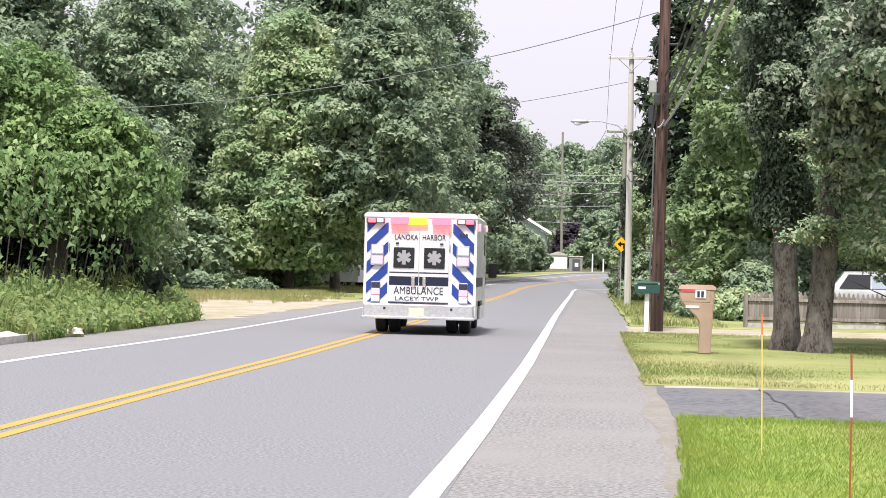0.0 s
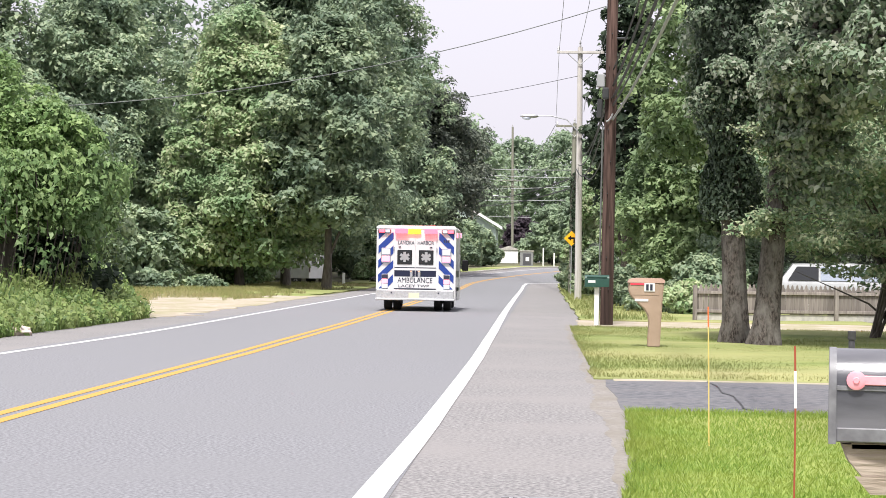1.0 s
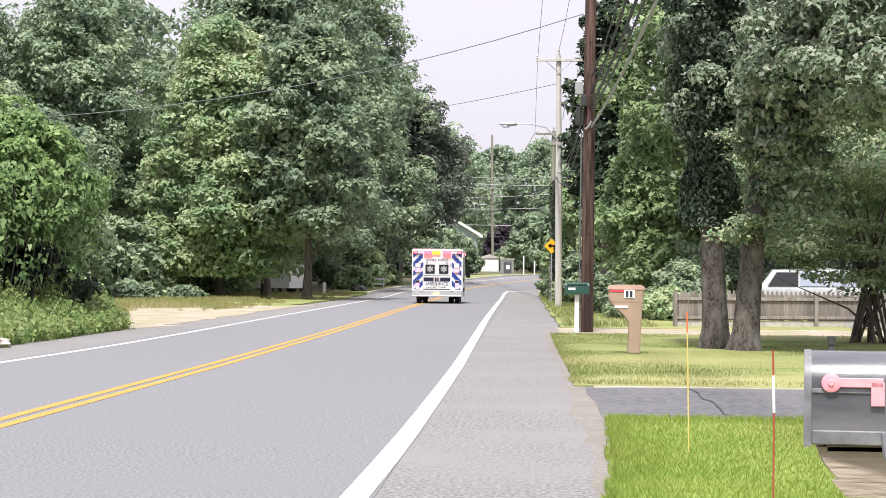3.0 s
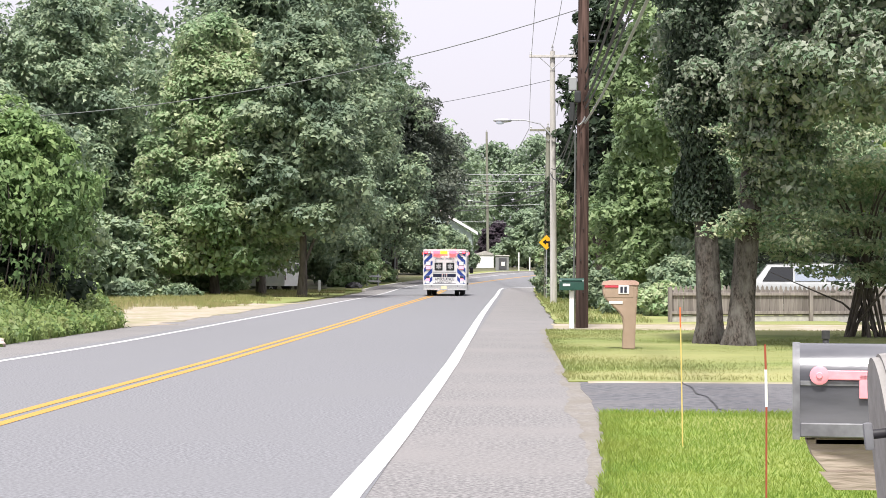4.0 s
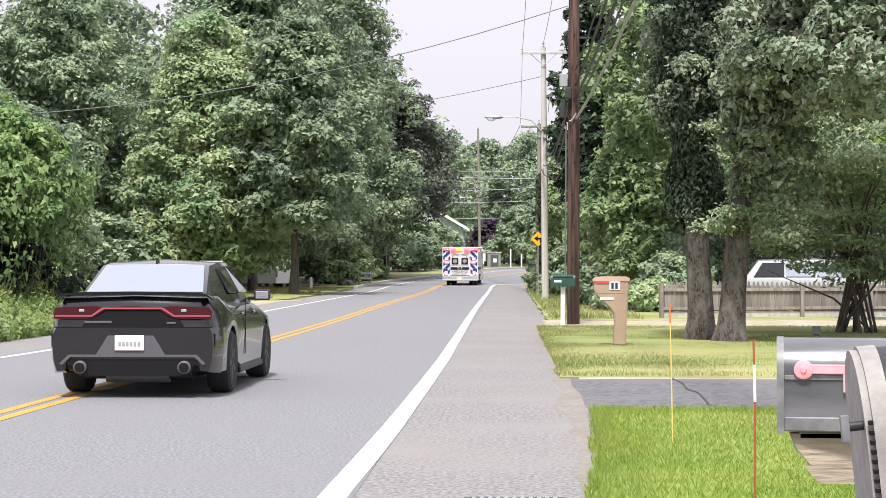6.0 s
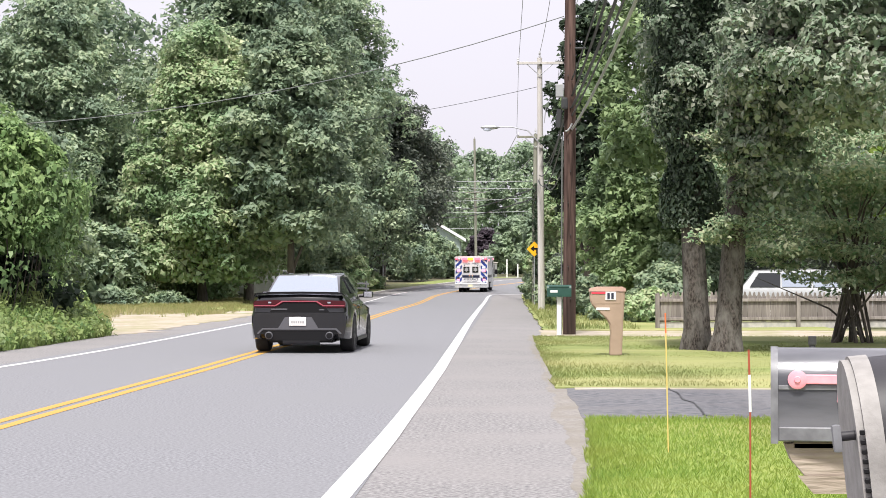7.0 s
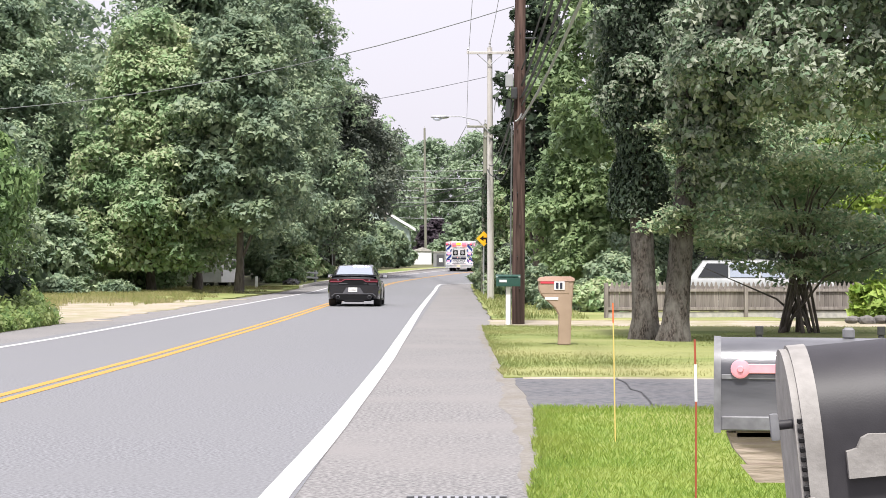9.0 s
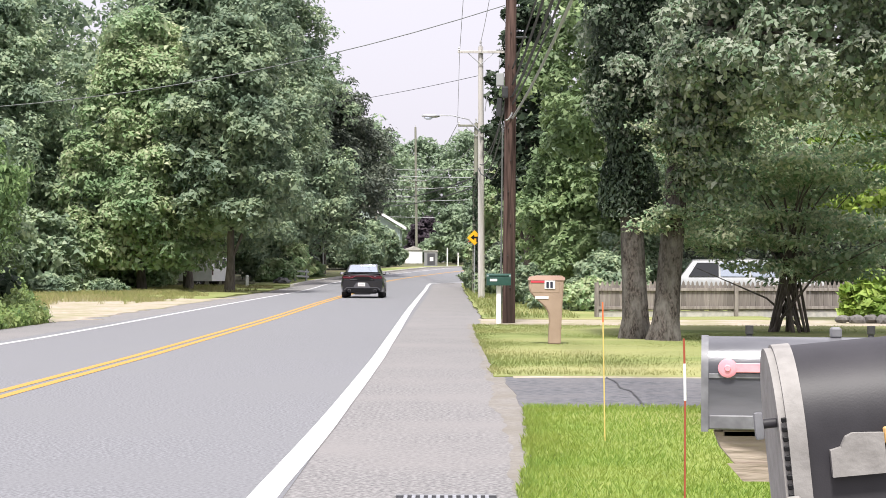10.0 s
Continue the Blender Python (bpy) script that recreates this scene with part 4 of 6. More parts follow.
def pole(x, y, h, r, material, label, arm=None, lean=0.0, armz=0.3, lamp=None, name="utility_pole", arms=((0.0),)):
    t = thing(name, pose(x, y, ground_z(y)), label, "utility pole", "utility poles")
    part("pole", tube([(0, 0, -0.3), (lean * 0.5, 0, h * 0.5), (lean, 0, h)], [r * 1.12, r, r * 0.78], 14), material, t, smooth=True)
    if arm:
        az = h - armz
        part("crossarm", box((lean + 0.02, -r - 0.03, az), (arm, 0.1, 0.11), 0.01), GREYPOLE if material is GREYPOLE else OLDPOLE, t)
        for sx in (-1, 1):
            part("brace", tube([(lean + sx * arm * 0.3, -r - 0.05, az), (lean, -r - 0.02, az - 0.55)], 0.018, 5), GALV, t)
            part("insulator", lathe([(0.03, 0), (0.06, 0.03), (0.035, 0.08), (0.055, 0.11), (0.02, 0.17)], 10, m=pose(lean + sx * arm * 0.46, -r - 0.03, az + 0.05)), PORCELAIN, t)
        part("insulator", lathe([(0.03, 0), (0.06, 0.05), (0.035, 0.12), (0.055, 0.18), (0.02, 0.3)], 10, m=pose(lean, 0, h)), PORCELAIN, t)
    return t


def build_poles():
    p = pole(1.55, 48.4, 12.4, 0.148, POLEWOOD, "dark brown creosoted wooden utility pole with cables", arm=2.3, lean=0.05)
    part("terminal_box", box((-0.24, -0.08, 6.13), (0.2, 0.14, 0.34), 0.02), CABLEGREY, p)
    part("splice_case", box((-0.12, -0.2, 5.8), (0.16, 0.16, 0.3), 0.05, seg=2), CABLE, p)
    part("splice_case", tube([(-0.24, -0.14, 5.66), (-0.27, -0.14, 5.2)], 0.075, 8), CABLE, p)
    part("conduit", tube([(-0.2, -0.06, 0.0), (-0.19, -0.06, 2.4), (-0.17, -0.06, 5.0)], 0.022, 6), CABLEMID, p, "dull conduit up the pole")
    part("bolt", tube([(0.1, -0.05, 7.2), (0.42, -0.05, 7.2)], 0.03, 6), CABLE, p)
    for i in range(9):
        part("step_bolt", tube([(0.03 * (-1) ** i, -0.15, 0.9 + 0.8 * i), (0.03 * (-1) ** i, -0.2, 0.9 + 0.8 * i)], 0.016, 5), CABLE, p)
    g = pole(1.5, 84, 11.05, 0.14, GREYPOLE, "pale grey weathered wooden utility pole with a street lamp", arm=2.05, lean=-0.08, armz=0.25)
    pts = [(-0.02, -0.1, 7.25), (-0.6, -0.12, 7.85), (-1.3, -0.12, 8.02), (-1.9, -0.12, 8.02)]
    part("lamp_arm", tube(pts, 0.03, 8), GALV, g, smooth=True)
    lb = bmesh.new()
    bmesh.ops.create_uvsphere(lb, u_segments=16, v_segments=8, radius=1.0, matrix=Matrix.LocRotScale((-2.25, -0.12, 8.0), None, (0.42, 0.15, 0.1)))
    part("lamp_head", lb, GALV, g, "silver cobra-head street lamp", smooth=True)
    lb = bmesh.new()
    bmesh.ops.create_uvsphere(lb, u_segments=14, v_segments=7, radius=1.0, matrix=Matrix.LocRotScale((-2.36, -0.12, 7.93), None, (0.2, 0.12, 0.11)))
    part("lamp_lens", lb, WHITELAMP, g, smooth=True)
    part("stub", tube([(0.12, -0.1, 8.2), (0.2, -0.1, 8.9)], 0.02, 5), GALV, g)
    q = pole(1.42, 100, 8.9, 0.13, OLDPOLE, "old greenish wooden utility pole hung with vine", arm=1.95, lean=0.06, armz=0.15)
    rng = np.random.default_rng(3)
    z = rng.uniform(0.3, 6.3, 1500)
    a_ = rng.uniform(0, 6.28, 1500)
    P = np.stack([0.18 + 0.24 * np.cos(a_), 0.2 * np.sin(a_), z], 1)
    quads("vine", leaves(rng, P, np.stack([np.cos(a_), np.sin(a_), 0 * a_], 1), 0.2), IVYSHADE, q, "dark vine up the pole")
    f_ = pole(-3.75, 235, 16.5, 0.16, OLDPOLE, "tall far utility pole with double crossarms", arm=2.8, lean=-0.22, armz=6.6)
    part("crossarm", box((0, -0.2, 9.15), (2.8, 0.12, 0.12)), OLDPOLE, f_)
    part("lamp_arm", tube([(0, 0, 7.6), (-0.9, 0, 8.0), (-1.9, 0, 8.0)], 0.04, 6), GALV, f_)
    part("lamp_head", box((-2.2, 0, 8.0), (0.8, 0.3, 0.18), 0.05), GALV, f_)
    pole(-8.55, 230, 11.0, 0.15, OLDPOLE, "far utility pole at the side street", arm=3.4, armz=0.4)
    # the cables from the dark pole towards the eye and on to the next poles
    for z0, z1, x1, r, m_ in ((5.15, 8.9, 2.45, 0.034, CABLEGREY), (6.0, 10.0, 2.0, 0.036, CABLE), (5.7, 9.6, 2.2, 0.04, CABLE), (6.4, 10.3, 1.95, 0.026, CABLE), (5.5, 9.2, 2.3, 0.026, CABLE)):
        wire((1.62, 48.2, z0), (x1, -4, z1), 1.0, r, m_, "thick black communication cable between poles")
    wire((1.45, 48.2, 5.1), (1.62, 48.2, 5.3), 0.06, 0.022, CABLEGREY, "grey drip loop of cable on the pole")
    for z0, z1, dx, sag in ((5.45, 5.9, -0.1, 0.5), (5.0, 5.7, -0.16, 0.7), (5.9, 6.3, 0.1, 0.4), (4.8, 5.5, 0.16, 0.6)):
        wire((1.48 + dx * 0.5, 48.6, z0), (1.5 + dx, 83.8, z1), sag, 0.024, CABLE, "black communication cable between poles")
        wire((1.5 + dx, 84.2, z1), (1.45 + dx, 99.8, z1 - 0.6), 0.2, 0.024, CABLE, "black communication cable between poles")
    for x0, x1 in ((0.5, 0.55), (2.3, 2.4)):
        wire((x0, 83.8, 10.8), (x1, -6, 11.3), 0.45, 0.011, CABLEGREY, "thin power line above the shoulder")
        wire((x0, 84.2, 10.8), (x0, 99.8, 8.9), 0.1, 0.012, CABLEGREY, "thin power line above the shoulder")
        wire((x0, 100.2, 8.85), (x0 * 0.5 - 4.3, 234.78, 11.9), 0.8, 0.02, CABLEGREY, "thin power line past the bend")
    wire((1.42, 84, 11.25), (1.6, 48.5, 12.2), 0.5, 0.012, CABLEGREY, "thin power line above the shoulder")
    wire((1.42, 48.3, 8.0), (-14.6, 47.0, 5.1), 0.62, 0.011, CABLEMID, "service wire that crosses the road")
    wire((1.42, 84, 9.8), (-13.5, 109, 9.9), 0.3, 0.011, CABLE, "service wire that crosses the road")
    for y, z, zz in ((205, 11.6, 10.7), (212, 12.4, 12.0), (222, 10.2, 10.9), (232, 9.4, 9.6), (246, 8.1, 7.7)):
        wire((-15, y, z), (8.5, y - 6, zz), 0.3, 0.035, CABLEGREY, "power line across the far road")
    for dx in (-1.4, 1.4):
        wire((-8.55 + dx, 229.8, 10.7 + ground_z(230)), (-3.9 + dx * 0.9, 234.78, 9.9 + ground_z(235)), 0.15, 0.03, CABLEGREY, "power line between the far poles")
    for z, zz in ((6.9, 5.6), (7.6, 6.1)):
        wire((-8.55, 229.85, z + ground_z(230)), (1.46, 100.15, zz), 0.5, 0.035, CABLE, "dark cable bundle across the far road")


build_poles()


def build_signs():
    s = thing("warning_sign", pose(1.36, 96, ground_z(96)), "yellow diamond warning sign with a dark arrow", "road sign")
    part("post", tube([(0, 0.03, -0.2), (0, 0.03, 3.0)], 0.03, 6), GALV, s)
    part("panel", box((0, 0, 0), (0.54, 0.02, 0.54), 0.004, pose(0, 0, 2.86, 0, 45, 0)), SIGNYELLOW, s)
    part("arrow", prism([(-0.2, 2.88), (-0.02, 3.02), (-0.02, 2.92), (0.17, 2.92), (0.17, 2.64), (0.09, 2.64), (0.09, 2.83), (-0.02, 2.83), (-0.02, 2.74)], -0.018, -0.011), BLACKTRIM, s, "black arrow")
    w = thing("street_sign", pose(-9.7, 150, ground_z(150)), "street name sign on a thin pole", "road sign")
    part("post", tube([(0, 0, -0.2), (0, 0, 2.9)], 0.045, 6), GALV, w)
    part("plate", box((0.05, -0.05, 2.65), (1.2, 0.03, 0.25), 0.005), CABLEGREY, w)
    part("plate", box((0.0, 0.0, 2.92), (0.03, 1.0, 0.22), 0.005), GREENBOX, w)
    m_ = thing("marker_post", pose(-12.3, 118, ground_z(118)), "small white marker post in the grass", "post")
    part("post", box((0, 0, 0.38), (0.17, 0.06, 0.76), 0.01), TRIMWHITE, m_)
    f_ = thing("rail_fence", pose(-10.6, 134, ground_z(134), 0, 0, 62), "short pale wooden rail fence in the shrubs", "fence")
    for x in (-1.4, 0.0, 1.4):
        part("post", box((x, 0, 0.42), (0.13, 0.13, 1.0), 0.01), CABLEGREY, f_)
    for z in (0.45, 0.8):
        part("rail", box((0, -0.08, z), (3.2, 0.05, 0.13), 0.01, pose(0, 0, 0, 0, 2.0, 0)), CABLEGREY, f_)
    g = thing("rubbish_bag", pose(-10.9, 126.5, ground_z(126.5)), "crumpled black bag lying at the kerb", "bag")
    bm = bmesh.new()
    bmesh.ops.create_icosphere(bm, subdivisions=3, radius=1.0)
    for v in bm.verts:
        v.co *= 1 + 0.35 * noise.noise(v.co * 2.1)
        v.co = Vector((v.co.x * 0.55, v.co.y * 0.4, max(-0.03, v.co.z * 0.3 + 0.2)))
    part("sack", bm, BLACKPLASTIC, g, smooth=True)
    # far end of the road
    c = thing("utility_cabinet", pose(-1.6, 186, ground_z(186)), "grey concrete utility cabinet on the far verge", "cabinet")
    part("body", box((0, 0, 0.75), (1.3, 1.2, 1.5), 0.03), CABINET, c)
    part("lid", box((0, 0, 1.53), (1.45, 1.3, 0.1), 0.02), CONCRETE, c)
    part("door", box((0.05, -0.61, 0.75), (0.75, 0.03, 1.1), 0.005), GREYTRIM, c)
    part("notice", box((0.08, -0.63, 0.75), (0.34, 0.012, 0.38), 0.002), TRIMWHITE, c)
    for x in (0.2, 1.25):
        b_ = thing("far_post", pose(x - 0.2, 186, ground_z(186)), "thin pale post on the far verge", "post", "far posts")
        part("post", tube([(0, 0, -0.2), (0, 0, 1.95 - 0.45 * x)], 0.07, 6), TRIMWHITE, b_)
    d = thing("white_shed", pose(-4.0, 216, ground_z(216)), "low white shed beyond the verge", "shed")
    part("wall", box((0.2, 0, 0.75), (2.0, 2.0, 1.5), 0.01), TRIMWHITE, d)
    part("roof", prism([(-0.9, 1.5), (1.3, 1.5), (1.3, 1.6), (0.2, 1.95), (-0.9, 1.6)], -1.1, 1.1), CONCRETE, d)
    h = thing("house", pose(-11.5, 232, ground_z(232)), "pale green house with a dark gable roof beyond the trees", "house")
    part("wall", prism([(-4.5, 0), (5.8, 0), (5.8, 4.0), (1.0, 7.0), (-4.5, 4.0)], 0, 9), SIDING, h)
    part("roof", prism([(6.5, 3.9), (6.5, 4.2), (1.0, 7.45), (-5.2, 4.2), (-5.2, 3.9), (1.0, 7.05)], -0.5, 9.4), ROOFDARK, h)
    part("bargeboard", prism([(6.55, 3.85), (6.55, 4.22), (1.0, 7.5), (1.0, 7.15)], -0.58, -0.51), TRIMWHITE, h, "white gable board")
    wv = part("window", box((2.8, -0.02, 2.4), (1.2, 0.06, 1.3), 0.01), DARKGLASS, h)
    part("frame", box((2.8, -0.01, 2.4), (1.45, 0.05, 1.55), 0.01), TRIMWHITE, wv)


build_signs()


def arch(w, h, n=12, x0=0.0, z0=0.0):
    """Outline of a mailbox end: flat bottom, straight sides, half-round top; (y, z)."""
    r = w / 2
    pts = [(-r, z0), (r, z0)]
    for i in range(n + 1):
        a_ = math.pi * i / n
        pts.append((r * math.cos(a_), z0 + h - r + r * math.sin(a_)))
    return pts


def extrude_x(outline, x0, x1, grow=1.0, bm=None, taper=1.0):
    """A solid of the outline (y, z) from x0 to x1."""
    bm = bm or bmesh.new()
    cz = sum(z for _, z in outline) / len(outline)
    a_ = [bm.verts.new((x0, y * grow, cz + (z - cz) * grow)) for y, z in outline]
    b_ = [bm.verts.new((x1, y * grow * taper, cz + (z - cz) * grow * taper)) for y, z in outline]
    n = len(a_)
    bm.faces.new(a_)
    bm.faces.new(b_[::-1])
    for i in range(n):
        bm.faces.new((a_[i], b_[i], b_[(i + 1) % n], a_[(i + 1) % n]))
    bmesh.ops.recalc_face_normals(bm, faces=bm.faces)
    return bm


def build_mailboxes():
    # grey metal box
    g = thing("grey_mailbox", pose(0.66, 4.95, 1.012, 0, 0, -8), "grey metal mailbox with a sun-bleached red flag", "mailbox", "mailboxes")
    o = arch(0.19, 0.232, 14)
    part("body", extrude_x(o, 0.012, 0.56), GREYBOX, g, smooth=True)
    part("door", extrude_x(o, -0.004, 0.014, 1.035), GREYEDGE, g, "grey door with a folded rim", smooth=True)
    part("floor_rail", box((0.28, -0.094, 0.018), (0.53, 0.012, 0.036), 0.003), GREYEDGE, g)
    part("rib", box((0.28, -0.0965, 0.135), (0.53, 0.004, 0.012), 0.001), GREYEDGE, g)
    part("pull", box((0.335, 0.0, 0.243), (0.03, 0.03, 0.03), 0.006), GREYEDGE, g)
    fl = part("flag", lathe([(0.024, 0), (0.024, 0.006), (0.018, 0.009)], 20, m=pose(0.062, -0.099, 0.155, 90)), PINKFLAG, g, "sun-bleached pink flag", smooth=True)
    part("arm", box((0.125, -0.103, 0.156), (0.13, 0.005, 0.024), 0.002), PINKFLAG, fl)
    part("tip", box((0.176, -0.103, 0.128), (0.034, 0.005, 0.06), 0.002), PINKFLAG, fl)
    part("rivet", lathe([(0.009, 0), (0.007, 0.004)], 12, m=pose(0.062, -0.108, 0.155, 90)), PINKFLAG, fl)
    # its wooden post and bracket
    p = thing("mailbox_post", pose(0.95, 4.95, 0.02), "weathered wooden mailbox post with a bracket", "post", "mailbox posts")
    part("post", box((0, 0, 0.475), (0.09, 0.09, 0.99), 0.006), OLDWOOD, p)
    part("bracket", prism([(-0.27, 0.985), (0.06, 0.985), (0.06, 0.87), (-0.19, 0.87), (-0.255, 0.945)], -0.085, -0.045), OLDWOOD, p, "weathered plank bracket")
    part("bracket", prism([(-0.24, 0.905), (0.06, 0.905), (0.06, 0.86), (-0.2, 0.86)], -0.09, -0.0851), OLDWOOD, p)
    part("board", box((0.0, 0.0, 0.981), (0.5, 0.17, 0.02), 0.003), OLDWOOD, p)
    # black plastic box with a grey collar
    b = thing("black_mailbox", pose(0.487, 2.62, 1.03, 0, -6, -4), "black plastic mailbox with a grey collar and latch", "mailbox", "mailboxes")
    o = arch(0.235, 0.285, 20)
    part("body", extrude_x(o, 0.0, 0.56), BLACKBOX, b, smooth=True)
    part("collar", extrude_x(o, -0.016, 0.008, 1.05), RINGGREY, b, "pale grey collar with moulded lugs", smooth=True)
    part("door", extrude_x(o, -0.026, -0.016, 0.985), RINGGREY, b, smooth=True)
    for i in range(15):
        z = 0.02 + 0.0125 * i
        part("lug", box((-0.0195, -0.1195, z), (0.007, 0.006, 0.0065), 0.001), BLACKTRIM, b)
    for z in (0.03, 0.06, 0.09, 0.012):
        part("clip", box((-0.018, -0.126, z), (0.02, 0.008, 0.012), 0.003), RINGGREY, b)
    part("latch_pin", tube([(-0.02, -0.09, 0.19), (-0.046, -0.094, 0.19)], 0.0065, 10), BLACKBOX, b, smooth=True)
    part("latch_tab", box((-0.05, -0.094, 0.188), (0.012, 0.018, 0.036), 0.005, seg=2), GREYEDGE, b, smooth=True)
    pv = part("flag_pivot", prism([(0.035, 0.116), (0.105, 0.116), (0.105, 0.168), (0.066, 0.171), (0.056, 0.167), (0.049, 0.154), (0.035, 0.151)], -0.132, -0.116), RINGGREY, b, "pale grey flag pivot")
    part("flag_arm", box((0.28, -0.126, 0.164), (0.35, 0.008, 0.022), 0.002), BRASS, pv, "gold-coloured flag arm")
    p = thing("mailbox_post", pose(0.72, 2.62, 0.02), "square wooden mailbox post", "post", "mailbox posts")
    part("post", box((0, 0, 0.5), (0.09, 0.09, 1.0), 0.006), OLDWOOD, p)
    part("board", box((0.0, 0.0, 1.0), (0.45, 0.2, 0.018), 0.003), OLDWOOD, p)
    # tan moulded mailbox with its post
    t = thing("tan_mailbox", pose(1.9, 34.4, 0.04), "tan moulded plastic mailbox and post with red flag", "mailbox", "mailboxes")
    prof = [(0.13, 0.0), (0.145, 0.45), (0.16, 0.75), (0.17, 0.9), (0.19, 1.15), (-0.44, 1.15), (-0.44, 1.0), (-0.4, 0.9), (-0.26, 0.76), (-0.15, 0.66), (-0.09, 0.56), (-0.07, 0.42), (-0.09, 0.0)]
    bm = prism(prof, -0.14, 0.14)
    bmesh.ops.bevel(bm, geom=[e_ for e_ in bm.edges], offset=0.018, segments=2, affect="EDGES")
    part("body", bm, TAN, t, smooth=True)
    part("lid", prism([(0.2, 1.14), (0.2, 1.19), (0.14, 1.225), (-0.3, 1.225), (-0.43, 1.2), (-0.455, 1.14)], -0.155, 0.155), TANTOP, t, "pinkish tan lid")
    part("door", box((-0.15, -0.142, 1.02), (0.5, 0.008, 0.2), 0.003), TAN, t)
    part("flag", box((-0.28, -0.153, 1.115), (0.26, 0.01, 0.035), 0.003, pose(0, 0, 0, 0, 0, 0)), REDFLAG, t, "red flag")
    nb = part("number_plaque", box((-0.07, -0.154, 1.06), (0.19, 0.012, 0.15), 0.004), PALEMARK, t, "pale plaque")
    for x in (-0.11, -0.04):
        part("bar", box((x, -0.162, 1.06), (0.045, 0.006, 0.11), 0.001), DARKTEXT, nb)
    part("name_strip", box((-0.21, -0.147, 0.83), (0.24, 0.01, 0.045), 0.003), PALEMARK, t, "pale strip")
    # green box by the pole
    e_ = thing("green_mailbox", pose(0.97, 47.4, 0.96), "dark green metal mailbox on a white post", "mailbox", "mailboxes")
    o = arch(0.22, 0.29, 10)
    part("body", extrude_x(o, 0.02, 0.6), GREENBOX, e_, smooth=True)
    part("door", extrude_x(o, 0.0, 0.02, 1.04), GREENBOX, e_, smooth=True)
    part("mark", box((0.17, -0.113, 0.13), (0.18, 0.004, 0.06), 0.001), PALEMARK, e_)
    part("flag_arm", box((0.3, -0.116, 0.24), (0.5, 0.006, 0.03), 0.002), GREENBOX, e_)
    p = thing("mailbox_post", pose(1.27, 47.45, 0.02), "white painted mailbox post", "post", "mailbox posts")
    part("post", box((0, 0, 0.46), (0.11, 0.1, 0.94), 0.006), TRIMWHITE, p)
    # driveway markers
    k = thing("marker_stake", pose(1.27, 15.4, 0.0), "thin yellow fibreglass driveway marker with orange tip", "stake", "driveway markers")
    part("rod", tube([(0, 0, -0.05), (-0.012, 0, 0.6), (-0.02, 0, 0.98)], 0.0055, 7), YELLOWROD, k)
    part("tip", tube([(-0.02, 0, 0.98), (-0.024, 0, 1.14)], 0.0065, 7), ORANGE, k)
    k = thing("marker_stake", pose(1.29, 10.4, 0.0), "red-brown fibreglass driveway marker with white band", "stake", "driveway markers")
    part("rod", tube([(0.0, 0, -0.05), (0, 0, 0.7)], 0.0055, 7), REDROD, k)
    part("band", tube([(0, 0, 0.7), (-0.004, 0, 0.9)], 0.0075, 8), WHITEBAND, k)
    part("tip", tube([(-0.004, 0, 0.9), (-0.008, 0, 1.035)], 0.006, 7), REDROD, k)
    for x in (4.72, 6.62):
        k = thing("garden_bollard", pose(x, 30, 0.03), "short black garden bollard light on the lawn", "bollard", "garden bollards")
        part("post", lathe([(0.05, 0), (0.05, 0.34), (0.045, 0.35)], 12), BLACKPLASTIC, k, smooth=True)
        part("cap", lathe([(0.045, 0.35), (0.065, 0.36), (0.065, 0.485), (0.055, 0.49)], 14), BLACKPLASTIC, k)


build_mailboxes()


